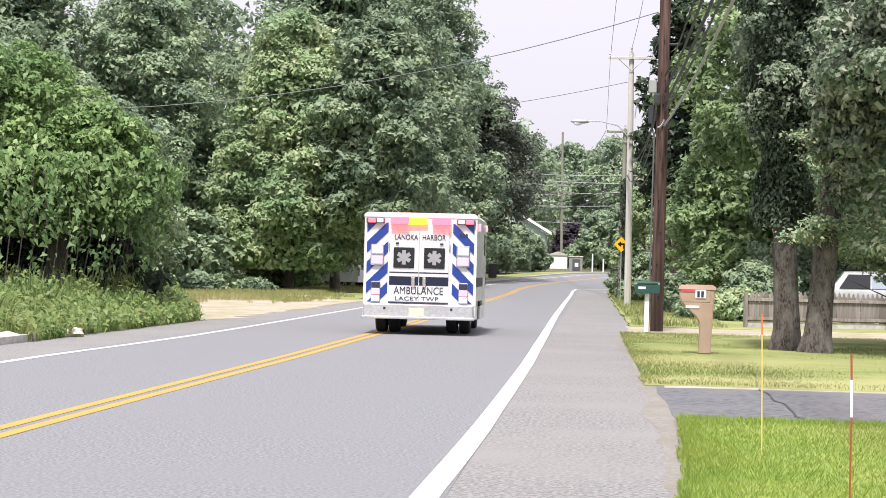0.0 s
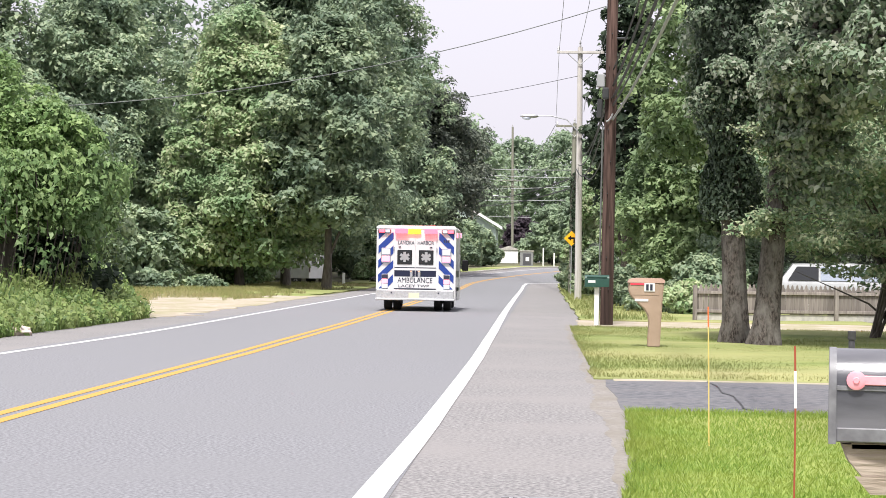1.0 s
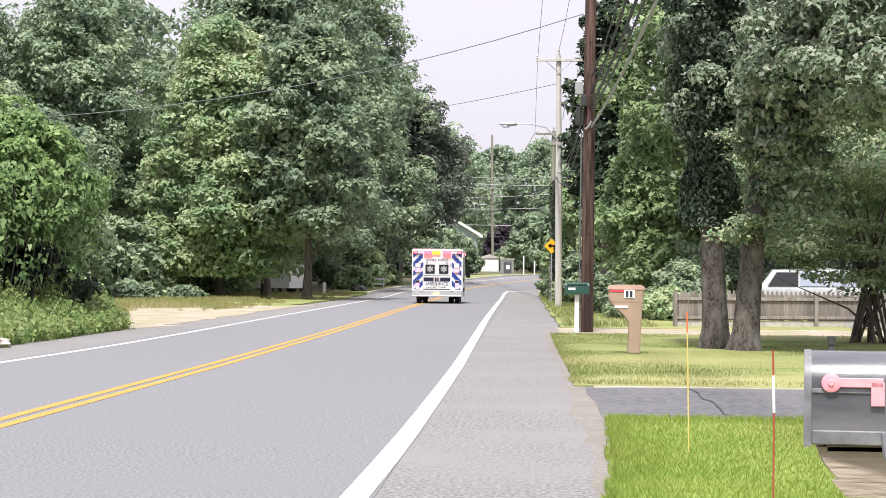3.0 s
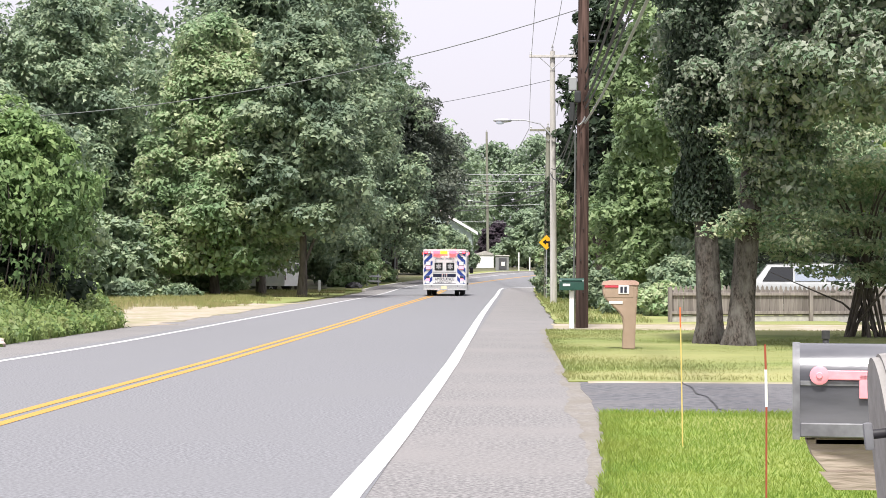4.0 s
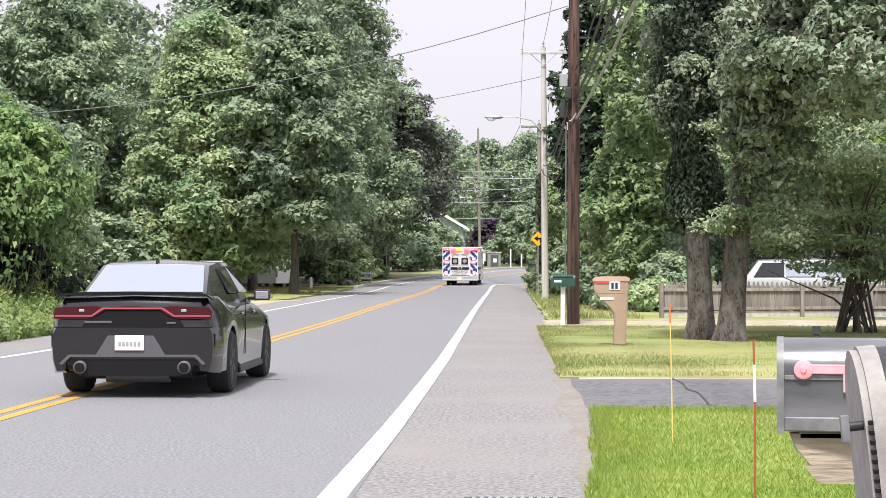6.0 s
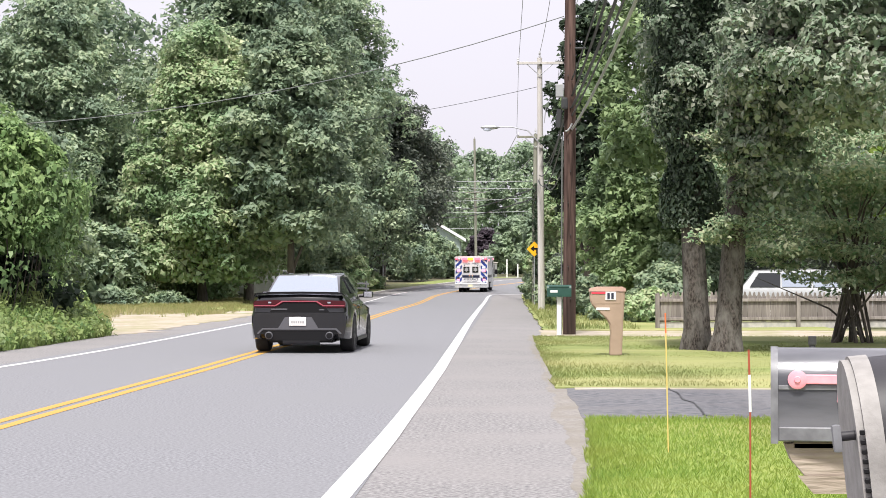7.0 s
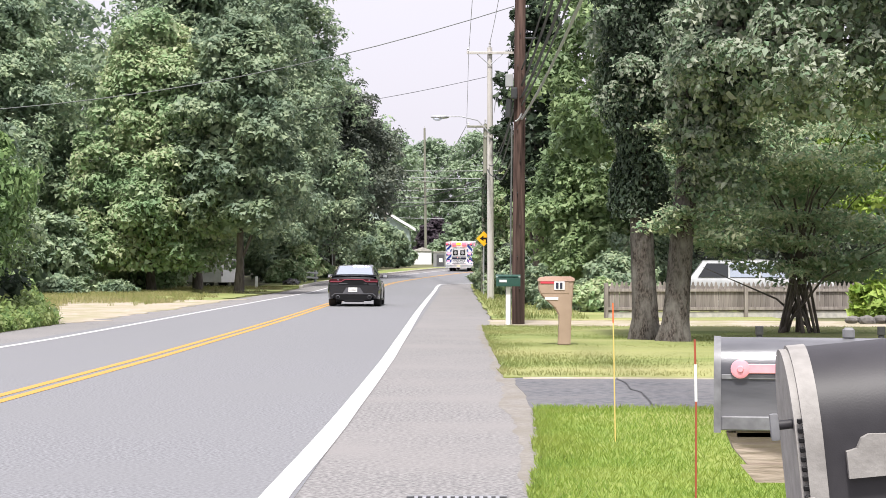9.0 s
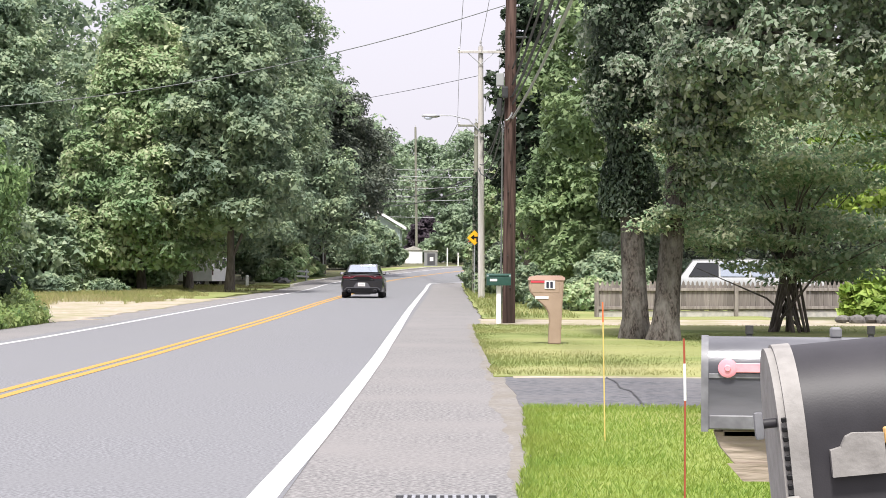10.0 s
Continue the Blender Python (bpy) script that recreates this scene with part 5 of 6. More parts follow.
def build_fence():
    a_, b_ = Vector((4.15, 53.6, 0)), Vector((14.5, 56.4, 0))
    d = (b_ - a_).normalized()
    ang = math.degrees(math.atan2(d.y, d.x))
    f_ = thing("picket_fence", pose(a_.x, a_.y, 0.0, 0, 0, ang), "weathered grey wooden fence with pointed pickets", "fence")
    length = (b_ - a_).length
    bm = prism([(-0.068, 0.2), (0.068, 0.2), (0.068, 0.9), (0.035, 0.94), (0.03, 0.99), (0.0, 1.04), (-0.03, 0.99), (-0.035, 0.94), (-0.068, 0.9)], -0.01, 0.01)
    me = bpy.data.meshes.new("picket")
    bm.to_mesh(me)
    bm.free()
    me.materials.append(FENCEWOOD)
    rng = random.Random(4)
    n = int(length / 0.142)
    for i in range(n):
        ob = new("picket", me)
        ob.parent = f_
        ob.matrix_basis = pose(0.07 + i * 0.142, 0.03, rng.uniform(-0.015, 0.015), 0, rng.uniform(-0.8, 0.8), 0)
    for z in (0.28, 0.8):
        part("rail", box((length / 2, -0.01, z), (length, 0.04, 0.085), 0.004), FENCEWOOD, f_)
    for i in range(6):
        part("post", box((0.0 + i * 2.1, -0.06, 0.48), (0.1, 0.1, 1.02), 0.006), FENCEWOOD, f_)
    part("base_board", box((length / 2, 0.03, 0.1), (length, 0.03, 0.19), 0.004), CONCRETE, f_)
    # stones by the garden plant and at the kerb
    rng2 = np.random.default_rng(6)
    for i in range(9):
        s = thing("garden_stone", pose(10.2 + 0.36 * i, 49.6 + rng2.uniform(-0.2, 0.2), 0.03, 0, 0, rng2.uniform(0, 360)), "rough grey field stone at the garden bed", "stone", "garden stones")
        bm = bmesh.new()
        bmesh.ops.create_icosphere(bm, subdivisions=2, radius=1.0)
        sc = rng2.uniform(0.12, 0.22)
        for v in bm.verts:
            v.co *= 1 + 0.35 * noise.noise(v.co * 1.3 + Vector((i * 3.1, 0, 0)))
            v.co = Vector((v.co.x * sc * 1.3, v.co.y * sc, max(-0.02, v.co.z * sc * 0.75 + 0.06)))
        part("stone", bm, STONE, s)
    for x, y, sc in ((-9.9, 35.2, 0.28), (-10.1, 32.4, 0.2), (-10.4, 39.6, 0.3)):
        s = thing("kerb_stone", pose(x, y, 0.0), "pale broken kerb stone in the weeds", "stone", "kerb stones")
        bm = bmesh.new()
        bmesh.ops.create_icosphere(bm, subdivisions=2, radius=1.0)
        for v in bm.verts:
            v.co *= 1 + 0.3 * noise.noise(v.co * 1.2 + Vector((x, y, 0)))
            v.co = Vector((v.co.x * sc * 1.5, v.co.y * sc, max(-0.03, v.co.z * sc * 0.5 + 0.06)))
        part("stone", bm, PINKSTONE, s)
    # storm drain grate in the shoulder
    g = thing("drain_grate", pose(0.0, 11.67, 0.0), "cast-iron storm drain grate in the shoulder", "grate")
    part("frame", box((0, 0, -0.01), (0.62, 0.42, 0.03), 0.004), BLACKTRIM, g)
    for i in range(11):
        part("bar", box((-0.25 + 0.05 * i, 0, 0.006), (0.024, 0.36, 0.012), 0.002), GALV, g)
    for s_ in (-1, 1):
        part("rim", box((0, s_ * 0.195, 0.007), (0.62, 0.03, 0.014), 0.002), GREYEDGE, g)


build_fence()

# ---- vehicles ----
def wheel(parent, x, y, r, w, rimmat, side, name="wheel"):
    """A wheel that turns about its own axle: tyre, rim with spokes."""
    e = new(name)
    e.empty_display_size = 0.1
    e.parent = parent
    e.matrix_basis = pose(x, y, r)
    turn = pose(0, 0, 0, 0, 90, 0)
    h = w / 2
    part("tyre", lathe([(r * 0.66, -h * 0.9), (r * 0.9, -h), (r * 0.985, -h * 0.8), (r, -h * 0.4), (r, h * 0.4), (r * 0.985, h * 0.8), (r * 0.9, h), (r * 0.66, h * 0.9)], 32, m=turn), RUBBER, e, smooth=True)
    rim = part("rim", lathe([(r * 0.67, h * 0.55 * side - 0.02), (r * 0.66, h * 0.55 * side + 0.02), (r * 0.18, h * 0.55 * side + 0.03), (0.02, h * 0.55 * side + 0.03)], 28, m=turn), rimmat, e)
    for k in range(5):
        part("spoke", box((0, 0, r * 0.38), (0.03, 0.07, r * 0.5), 0.008, pose(side * h * 0.8, 0, 0, 72 * k)), rimmat, rim)
    return e


def loft(sections, bm=None):
    """A closed skin over half sections (y, [(x, z), ...]) mirrored in x, from back to front."""
    bm = bm or bmesh.new()
    rings = []
    for y, pts in sections:
        full = [(x, z) for x, z in pts] + [(-x, z) for x, z in reversed(pts) if x > 1e-6]
        rings.append([bm.verts.new((x, y if not isinstance(y, tuple) else y[0], z)) for x, z in full])
    n = len(rings[0])
    for a_, b_ in zip(rings, rings[1:]):
        for k in range(n):
            bm.faces.new((a_[k], a_[(k + 1) % n], b_[(k + 1) % n], b_[k]))
    bm.faces.new(rings[0])
    bm.faces.new(rings[-1][::-1])
    bmesh.ops.recalc_face_normals(bm, faces=bm.faces)
    return bm


def bar_row(parent, c, n, w, h, gap, material, name="bar"):
    for i in range(n):
        part(name, box((c[0] + (i - (n - 1) / 2) * (w + gap), c[1], c[2]), (w, 0.006, h), 0.001), material, parent)


def ambulance():
    t = thing("ambulance", pose(-3.8, 41.3, 0), "white box ambulance with blue chevrons and flashing warning lamps", "ambulance")
    W, H = 1.22, 2.61
    o = [(-W, 0.62), (W, 0.62), (W, H - 0.07), (W - 0.07, H), (-W + 0.07, H), (-W, H - 0.07)]
    part("box_body", prism(o, 0.0, 4.25), WHITEPAINT, t)
    part("roof_rail", prism([(-W - 0.012, H - 0.09), (W + 0.012, H - 0.09), (W + 0.012, H - 0.04), (W - 0.06, H + 0.015), (-W + 0.06, H + 0.015), (-W - 0.012, H - 0.04)], -0.012, 0.05), WHITEPAINT, t)
    # skirts with the wheel gap
    for s in (-1, 1):
        part("skirt", box((s * (W - 0.03), 0.4, 0.5), (0.06, 0.8, 0.32), 0.01), WHITEPAINT, t)
        part("skirt", box((s * (W - 0.03), 3.1, 0.48), (0.06, 2.2, 0.34), 0.01), WHITEPAINT, t)
        part("side_stripe", box((s * (W + 0.004), 2.1, 1.15), (0.008, 4.2, 0.2), 0.001), NAVY, t, "navy side stripe")
        part("side_door", box((s * (W + 0.008), 3.2, 1.55), (0.016, 0.9, 1.75), 0.006), WHITEPAINT, t)
        part("side_window", box((s * (W + 0.018), 3.2, 2.0), (0.01, 0.55, 0.5), 0.004), DARKGLASS, t)
        part("scene_lamp", box((s * (W + 0.02), 0.7, 2.35), (0.04, 0.25, 0.16), 0.01), REDLAMP if s < 0 else PINKLAMP, t)
        part("scene_lamp", box((s * (W + 0.02), 3.9, 2.4), (0.04, 0.25, 0.14), 0.01), PINKLAMP, t)
        part("fender", box((s * (W + 0.02), 1.4, 0.68), (0.05, 1.05, 0.12), 0.02), BLACKTRIM, t)
    # rear: bumper and step
    part("bumper", box((0, -0.14, 0.5), (2.36, 0.34, 0.3), 0.02), DIAMOND, t, "aluminium rear step bumper")
    part("step", box((0, -0.2, 0.36), (2.42, 0.3, 0.06), 0.012), DIAMOND, t)
    for s in (-1, 1):
        part("reflector", box((s * 0.72, -0.315, 0.56), (0.05, 0.012, 0.05), 0.004), DARKTEXT, t)
        part("mud_flap", box((s * 0.8, 1.86, 0.4), (0.6, 0.02, 0.4), 0.004), BLACKTRIM, t)
    part("number_plate", box((-0.03, -0.318, 0.48), (0.32, 0.012, 0.16), 0.003), YPLATE, t, "pale yellow plate")
    # doors
    for s, name in ((-1, "rear_door"), (1, "rear_door")):
        d = part(name, box((-0.02 + s * 0.325, -0.012, 1.46), (0.635, 0.024, 1.53), 0.006), WHITEPAINT, t)
        wn = part("window", box((-0.02 + s * 0.33, -0.03, 1.65), (0.45, 0.016, 0.44), 0.02, seg=2), DARKGLASS, d, "dark window with a pale star")
        for k in range(3):
            part("star_bar", box((0, 0, 0), (0.085, 0.004, 0.31), 0.001, pose(-0.02 + s * 0.33, -0.041 - 0.0015 * k, 1.655, 0, 60 * k, 0)), STARGREY, wn)
        part("handle", box((-0.02 + s * 0.12, -0.05, 1.13), (0.09, 0.05, 0.2), 0.015), CHROME, d, "chrome handle")
        part("hook", box((-0.02 + s * 0.48, -0.04, 1.96), (0.07, 0.03, 0.035), 0.008), DARKTEXT, d)
        part("hinge", box((-0.02 + s * 0.655, -0.03, 1.9), (0.03, 0.02, 0.12), 0.004), CHROME, d)
        part("door_stripe", box((-0.02 + s * 0.325, -0.027, 1.15), (0.63, 0.006, 0.19), 0.001), NAVY, d, "navy stripe")
        part("door_line", box((-0.02 + s * 0.325, -0.027, 1.33), (0.63, 0.006, 0.025), 0.001), DARKTEXT, d)
    part("sill", box((-0.02, -0.03, 0.68), (1.3, 0.04, 0.03), 0.004), DARKTEXT, t)
    text("LANOKA", 0.115, (-0.31, -0.03, 2.09), DARKTEXT, t, "lettering", 0.5)
    text("HARBOR", 0.115, (0.29, -0.03, 2.09), DARKTEXT, t, "lettering", 0.5)
    text("AMBULANCE", 0.16, (-0.02, -0.03, 0.935), DARKTEXT, t, "lettering", 1.07)
    text("LACEY TWP", 0.085, (-0.06, -0.03, 0.765), DARKTEXT, t, "lettering", 0.94)
    # chevron panels: blue stripes that rise to the middle, clipped to the panel
    for s in (-1, 1):
        for i in range(-1, 5):
            z0 = 0.42 + 0.44 * i
            xa, xb = 0.7, 1.16
            zi, zo, th = z0 + 0.46, z0, 0.24
            pts = [(xa, zi), (xb, zo), (xb, zo + th), (xa, zi + th)]
            lo, hi = 0.68, 2.4
            clipped = []
            for (x1, z1), (x2, z2) in zip(pts, pts[1:] + pts[:1]):
                if z1 <= hi:
                    clipped.append((x1, z1))
                if (z1 - hi) * (z2 - hi) < 0:
                    f_ = (hi - z1) / (z2 - z1)
                    clipped.append((x1 + (x2 - x1) * f_, hi))
            pts, clipped = clipped, []
            for (x1, z1), (x2, z2) in zip(pts, pts[1:] + pts[:1]):
                if z1 >= lo:
                    clipped.append((x1, z1))
                if (z1 - lo) * (z2 - lo) < 0:
                    f_ = (lo - z1) / (z2 - z1)
                    clipped.append((x1 + (x2 - x1) * f_, lo))
            if len(clipped) >= 3:
                part("chevron", prism([(s * x, z) for x, z in clipped], -0.012, -0.002), BLUEVINYL, t, "blue reflective stripe")
        # lamps on the panels
        hw = part("lamp_housing", box((s * 0.93, -0.03, 1.7), (0.29, 0.05, 0.46), 0.02), LENS, t, "clear warning lamp cluster")
        for z, m_ in ((1.81, WHITELAMP), (1.59, PINKLAMP)):
            part("lens", box((s * 0.93, -0.06, z), (0.24, 0.03, 0.17), 0.015, seg=2), m_, hw)
        lw = part("tail_lamp_housing", box((s * 0.95, -0.025, 0.9), (0.2, 0.04, 0.46), 0.015), LENS, t)
        for z, m_ in ((1.05, DARKTEXT), (0.91, PINKLAMP), (0.76, WHITELAMP)):
            part("lens", box((s * 0.95, -0.055, z), (0.18, 0.045, 0.125), 0.012), m_, lw)
        part("corner_lamp", box((s * 0.98, -0.04, 2.44), (0.4, 0.06, 0.11), 0.012), GREYTRIM, t)
        part("corner_lens", box((s * 1.06, -0.075, 2.44), (0.16, 0.03, 0.085), 0.01), REDLAMP, t)
        part("corner_lens", box((s * 0.88, -0.075, 2.44), (0.14, 0.03, 0.085), 0.01), WHITELAMP, t)
        part("side_lens", box((s * 0.45, -0.08, 2.45), (0.4, 0.14, 0.15), 0.012), REDLAMP, t, "glowing red lamp")
    part("amber_lamp", box((-0.07, -0.06, 2.44), (0.42, 0.06, 0.15), 0.015), AMBERLAMP, t, "glowing amber lamp")
    bar_row(t, (0.93, -0.016, 2.15), 3, 0.045, 0.08, 0.02, DARKTEXT, "mark")
    # cab
    cab = loft([(4.25, [(0, 0.5), (0.98, 0.5), (1.02, 1.0), (1.0, 1.3), (0.84, 1.95), (0, 2.0)]), (5.2, [(0, 0.5), (0.98, 0.5), (1.02, 1.0), (1.0, 1.28), (0.82, 1.92), (0, 1.97)]),
                (5.75, [(0, 0.5), (0.98, 0.5), (1.02, 1.0), (0.99, 1.25), (0.9, 1.3), (0, 1.33)]), (6.5, [(0, 0.5), (0.9, 0.5), (0.95, 0.9), (0.9, 1.12), (0.8, 1.16), (0, 1.18)])])
    part("cab", cab, WHITEPAINT, t, smooth=True)
    for s in (-1, 1):
        part("mirror_arm", tube([(s * 0.98, 4.95, 1.35), (s * 1.3, 4.9, 1.38)], 0.02, 6), BLACKTRIM, t)
        part("mirror", box((s * 1.36, 4.88, 1.42), (0.2, 0.1, 0.36), 0.02), BLACKTRIM, t)
    part("axle", tube([(-0.9, 1.4, 0.4), (0.9, 1.4, 0.4)], 0.07, 10), BLACKTRIM, t)
    part("chassis", box((0, 3.0, 0.52), (0.9, 5.4, 0.18), 0.01), BLACKTRIM, t)
    wh = []
    for s in (-1, 1):
        wh.append(wheel(t, s * 0.93, 1.4, 0.39, 0.24, CHROME, s))
        wh.append(wheel(t, s * 0.64, 1.4, 0.39, 0.24, BLACKTRIM, s))
        wh.append(wheel(t, s * 0.86, 5.35, 0.39, 0.25, CHROME, s))
    return t, wh


def sedan():
    t = thing("sedan", pose(-3.8, 26, 0), "charcoal four-door sports sedan with a rear spoiler", "car")
    R, rearw, frontw = 0.42, 1.05, 4.1

    def arch_z(y, low):
        z = low
        for yc in (rearw, frontw):
            if abs(y - yc) < R:
                z = max(z, 0.35 + math.sqrt(R * R - (y - yc) ** 2) - 0.01)
        return z

    def width(y):
        return float(np.interp(y, [0, 0.12, 0.4, 1.05, 2.0, 3.2, 4.1, 4.7, 5.0], [0.84, 0.9, 0.935, 0.955, 0.935, 0.93, 0.95, 0.9, 0.74]))

    def deck(y):
        return float(np.interp(y, [0, 0.06, 0.7, 1.2, 3.5, 4.6, 5.0], [1.0, 1.085, 1.1, 1.03, 0.98, 0.86, 0.68]))

    def low(y):
        return float(np.interp(y, [0, 0.1, 0.35, 4.6, 5.0], [0.36, 0.3, 0.21, 0.2, 0.28]))

    ys = sorted(set([0, 0.05, 0.12, 0.25, 0.4, 0.6, 2.0, 2.6, 3.2, 3.5, 4.6, 4.75, 4.9, 5.0] + [round(rearw + R * math.cos(math.pi * k / 10), 4) for k in range(11)] + [round(frontw + R * math.cos(math.pi * k / 10), 4) for k in range(11)]))
    sec = []
    for y in ys:
        w, d, l = width(y), deck(y), low(y)
        zo = arch_z(y, max(l, 0.27) if y < 0.64 else l)
        bel = max(zo + 0.03, min(0.66, d - 0.2))
        sh = max(bel + 0.02, d - 0.16)
        sec.append((y, [(0, l), (0.64, l), (0.645, zo), (w * 0.985, zo), (w, bel), (w * 0.985, sh), (w * 0.86, d), (0, d + 0.02)]))
    part("body", loft(sec), BLACKPAINT, t, smooth=True)
    # cabin
    cs = [(0.62, [(0, 1.05), (0.76, 1.05), (0.74, 1.1), (0.7, 1.12), (0, 1.12)]), (1.35, [(0, 1.02), (0.84, 1.02), (0.8, 1.12), (0.62, 1.44), (0, 1.45)]),
          (2.0, [(0, 1.0), (0.865, 1.0), (0.83, 1.1), (0.63, 1.485), (0, 1.52)]), (2.7, [(0, 1.0), (0.86, 1.0), (0.83, 1.1), (0.62, 1.475), (0, 1.51)]), (3.65, [(0, 0.95), (0.8, 0.95), (0.78, 1.0), (0.72, 1.02), (0, 1.04)])]
    part("cabin", loft(cs), BLACKPAINT, t, smooth=True)

    def sheet(name, corners, material, parent, out, th=0.012, lab=""):
        bm = bmesh.new()
        o = Vector(out) * th
        a_ = [bm.verts.new(Vector(c)) for c in corners]
        b_ = [bm.verts.new(Vector(c) + o) for c in corners]
        n = len(a_)
        bm.faces.new(a_)
        bm.faces.new(b_[::-1])
        for i in range(n):
            bm.faces.new((a_[i], b_[i], b_[(i + 1) % n], a_[(i + 1) % n]))
        bmesh.ops.recalc_face_normals(bm, faces=bm.faces)
        return part(name, bm, material, parent, lab)

    sheet("rear_window", [(-0.66, 0.66, 1.135), (0.66, 0.66, 1.135), (0.57, 1.31, 1.437), (0.3, 1.315, 1.445), (-0.3, 1.315, 1.445), (-0.57, 1.31, 1.437)], SKYGLASS, t, (0, -0.45, 0.9), 0.014, "glossy rear window that mirrors the sky")
    sheet("windscreen", [(-0.68, 3.58, 1.05), (0.68, 3.58, 1.05), (0.56, 2.76, 1.49), (-0.56, 2.76, 1.49)], SKYGLASS, t, (0, 0.45, 0.9), 0.014)
    for s in (-1, 1):
        sheet("side_window", [(s * 0.822, 1.5, 1.12), (s * 0.838, 2.1, 1.12), (s * 0.665, 2.1, 1.43), (s * 0.655, 1.6, 1.41)], DARKGLASS, t, (s * 0.85, 0, 0.5), 0.014)
        sheet("side_window", [(s * 0.838, 2.16, 1.12), (s * 0.8, 3.1, 1.12), (s * 0.67, 2.72, 1.42), (s * 0.665, 2.16, 1.43)], DARKGLASS, t, (s * 0.85, 0, 0.5), 0.014)
        m_ = part("wing_mirror", box((s * 1.03, 2.95, 1.08), (0.2, 0.12, 0.13), 0.03, seg=2), BLACKPAINT, t, smooth=True)
        part("glass", box((s * 1.03, 2.885, 1.08), (0.16, 0.01, 0.095), 0.004), CHROME, m_)
        part("mirror_arm", box((s * 0.9, 2.97, 1.04), (0.12, 0.05, 0.04), 0.01), BLACKTRIM, t)
        part("door_handle", box((s * 0.945, 1.75, 0.88), (0.03, 0.2, 0.03), 0.01), BLACKPAINT, t)
        part("door_handle", box((s * 0.945, 2.75, 0.88), (0.03, 0.2, 0.03), 0.01), BLACKPAINT, t)
        part("door_seam", box((s * 0.937, 2.12, 0.72), (0.008, 0.012, 0.66), 0.001), BLACKTRIM, t)
        part("side_skirt", box((s * 0.93, 2.55, 0.23), (0.05, 2.0, 0.08), 0.015), BLACKTRIM, t)
        # tail lamps
        lamp = part("tail_lamp", prism([(s * 0.3, 0.985), (s * 0.42, 1.0), (s * 0.84, 0.985), (s * 0.875, 0.93), (s * 0.86, 0.86), (s * 0.5, 0.86), (s * 0.4, 0.89), (s * 0.3, 0.955)], -0.03, 0.1), TAIL, t, "dark red tail lamp")
        part("lamp_strip", prism([(s * 0.44, 0.885), (s * 0.85, 0.885), (s * 0.85, 0.9), (s * 0.44, 0.9)], -0.04, -0.028), TAILGLOW, lamp)
        part("lamp_strip", prism([(s * 0.32, 0.965), (s * 0.45, 0.885), (s * 0.45, 0.905), (s * 0.33, 0.985)], -0.04, -0.028), TAILGLOW, lamp)
        part("reverse_lamp", box((s * 0.56, -0.036, 0.95), (0.06, 0.012, 0.03), 0.006), LENS, lamp)
        part("exhaust_tip", lathe([(0.068, 0), (0.072, 0.01), (0.072, 0.12), (0.05, 0.13)], 18, m=pose(s * 0.57, 0.04, 0.335, 90)), GREYTRIM, t, smooth=True)
        part("exhaust_bore", lathe([(0.056, 0), (0.05, 0.004)], 18, m=pose(s * 0.57, -0.093, 0.335, 90)), BLACKTRIM, t)
        part("vent", prism([(s * 0.86, 0.55), (s * 0.9, 0.56), (s * 0.9, 0.7), (s * 0.87, 0.69)], 0.0, 0.06), BLACKTRIM, t)
        part("seam", box((s * 0.62, -0.005, 0.77), (0.5, 0.012, 0.012), 0.002), BLACKTRIM, t)
    part("light_bar", prism([(-0.32, 0.955), (0.32, 0.955), (0.32, 0.985), (0, 1.0), (-0.32, 0.985)], -0.034, 0.05), TAIL, t, "red light bar across the boot")
    part("light_strip", prism([(-0.33, 0.968), (0.33, 0.968), (0.33, 0.984), (-0.33, 0.984)], -0.042, -0.032), TAILGLOW, t)
    part("boot_panel", prism([(-0.57, 0.765), (0.57, 0.765), (0.5, 0.86), (0.39, 0.885), (0.3, 0.945), (-0.3, 0.945), (-0.39, 0.885), (-0.5, 0.86)], -0.022, 0.05), BLACKTRIM, t, "black boot panel")
    part("badge", box((-0.38, -0.026, 0.825), (0.3, 0.01, 0.025), 0.003), GREYTRIM, t)
    part("badge", box((0.42, -0.026, 0.815), (0.1, 0.01, 0.02), 0.003), GREYTRIM, t)
    sp = loft([(-0.02, [(0, 1.13), (0.5, 1.13), (0.8, 1.11), (0.86, 1.07), (0.86, 1.09), (0.8, 1.135), (0.5, 1.155), (0, 1.16)]), (0.22, [(0, 1.115), (0.5, 1.115), (0.8, 1.1), (0.87, 1.06), (0.87, 1.075), (0.8, 1.115), (0.5, 1.13), (0, 1.135)])])
    part("spoiler", sp, BLACKTRIM, t, "black boot-lid spoiler", smooth=True)
    part("bumper", loft([(-0.04, [(0, 0.44), (0.72, 0.44), (0.74, 0.3), (0.83, 0.29), (0.865, 0.4), (0.88, 0.56), (0.87, 0.7), (0.84, 0.76), (0, 0.765)]), (0.06, [(0, 0.42), (0.72, 0.42), (0.74, 0.27), (0.87, 0.27), (0.9, 0.4), (0.915, 0.56), (0.91, 0.7), (0.89, 0.78), (0, 0.78)]), (0.3, [(0, 0.42), (0.72, 0.42), (0.74, 0.26), (0.92, 0.26), (0.94, 0.4), (0.948, 0.56), (0.942, 0.7), (0.93, 0.78), (0, 0.78)])]), BLACKPAINT, t, smooth=True)
    part("plate_recess", prism([(-0.4, 0.47), (0.36, 0.47), (0.23, 0.68), (-0.27, 0.68)], -0.052, -0.03), GREYTRIM, t, "grey plate recess")
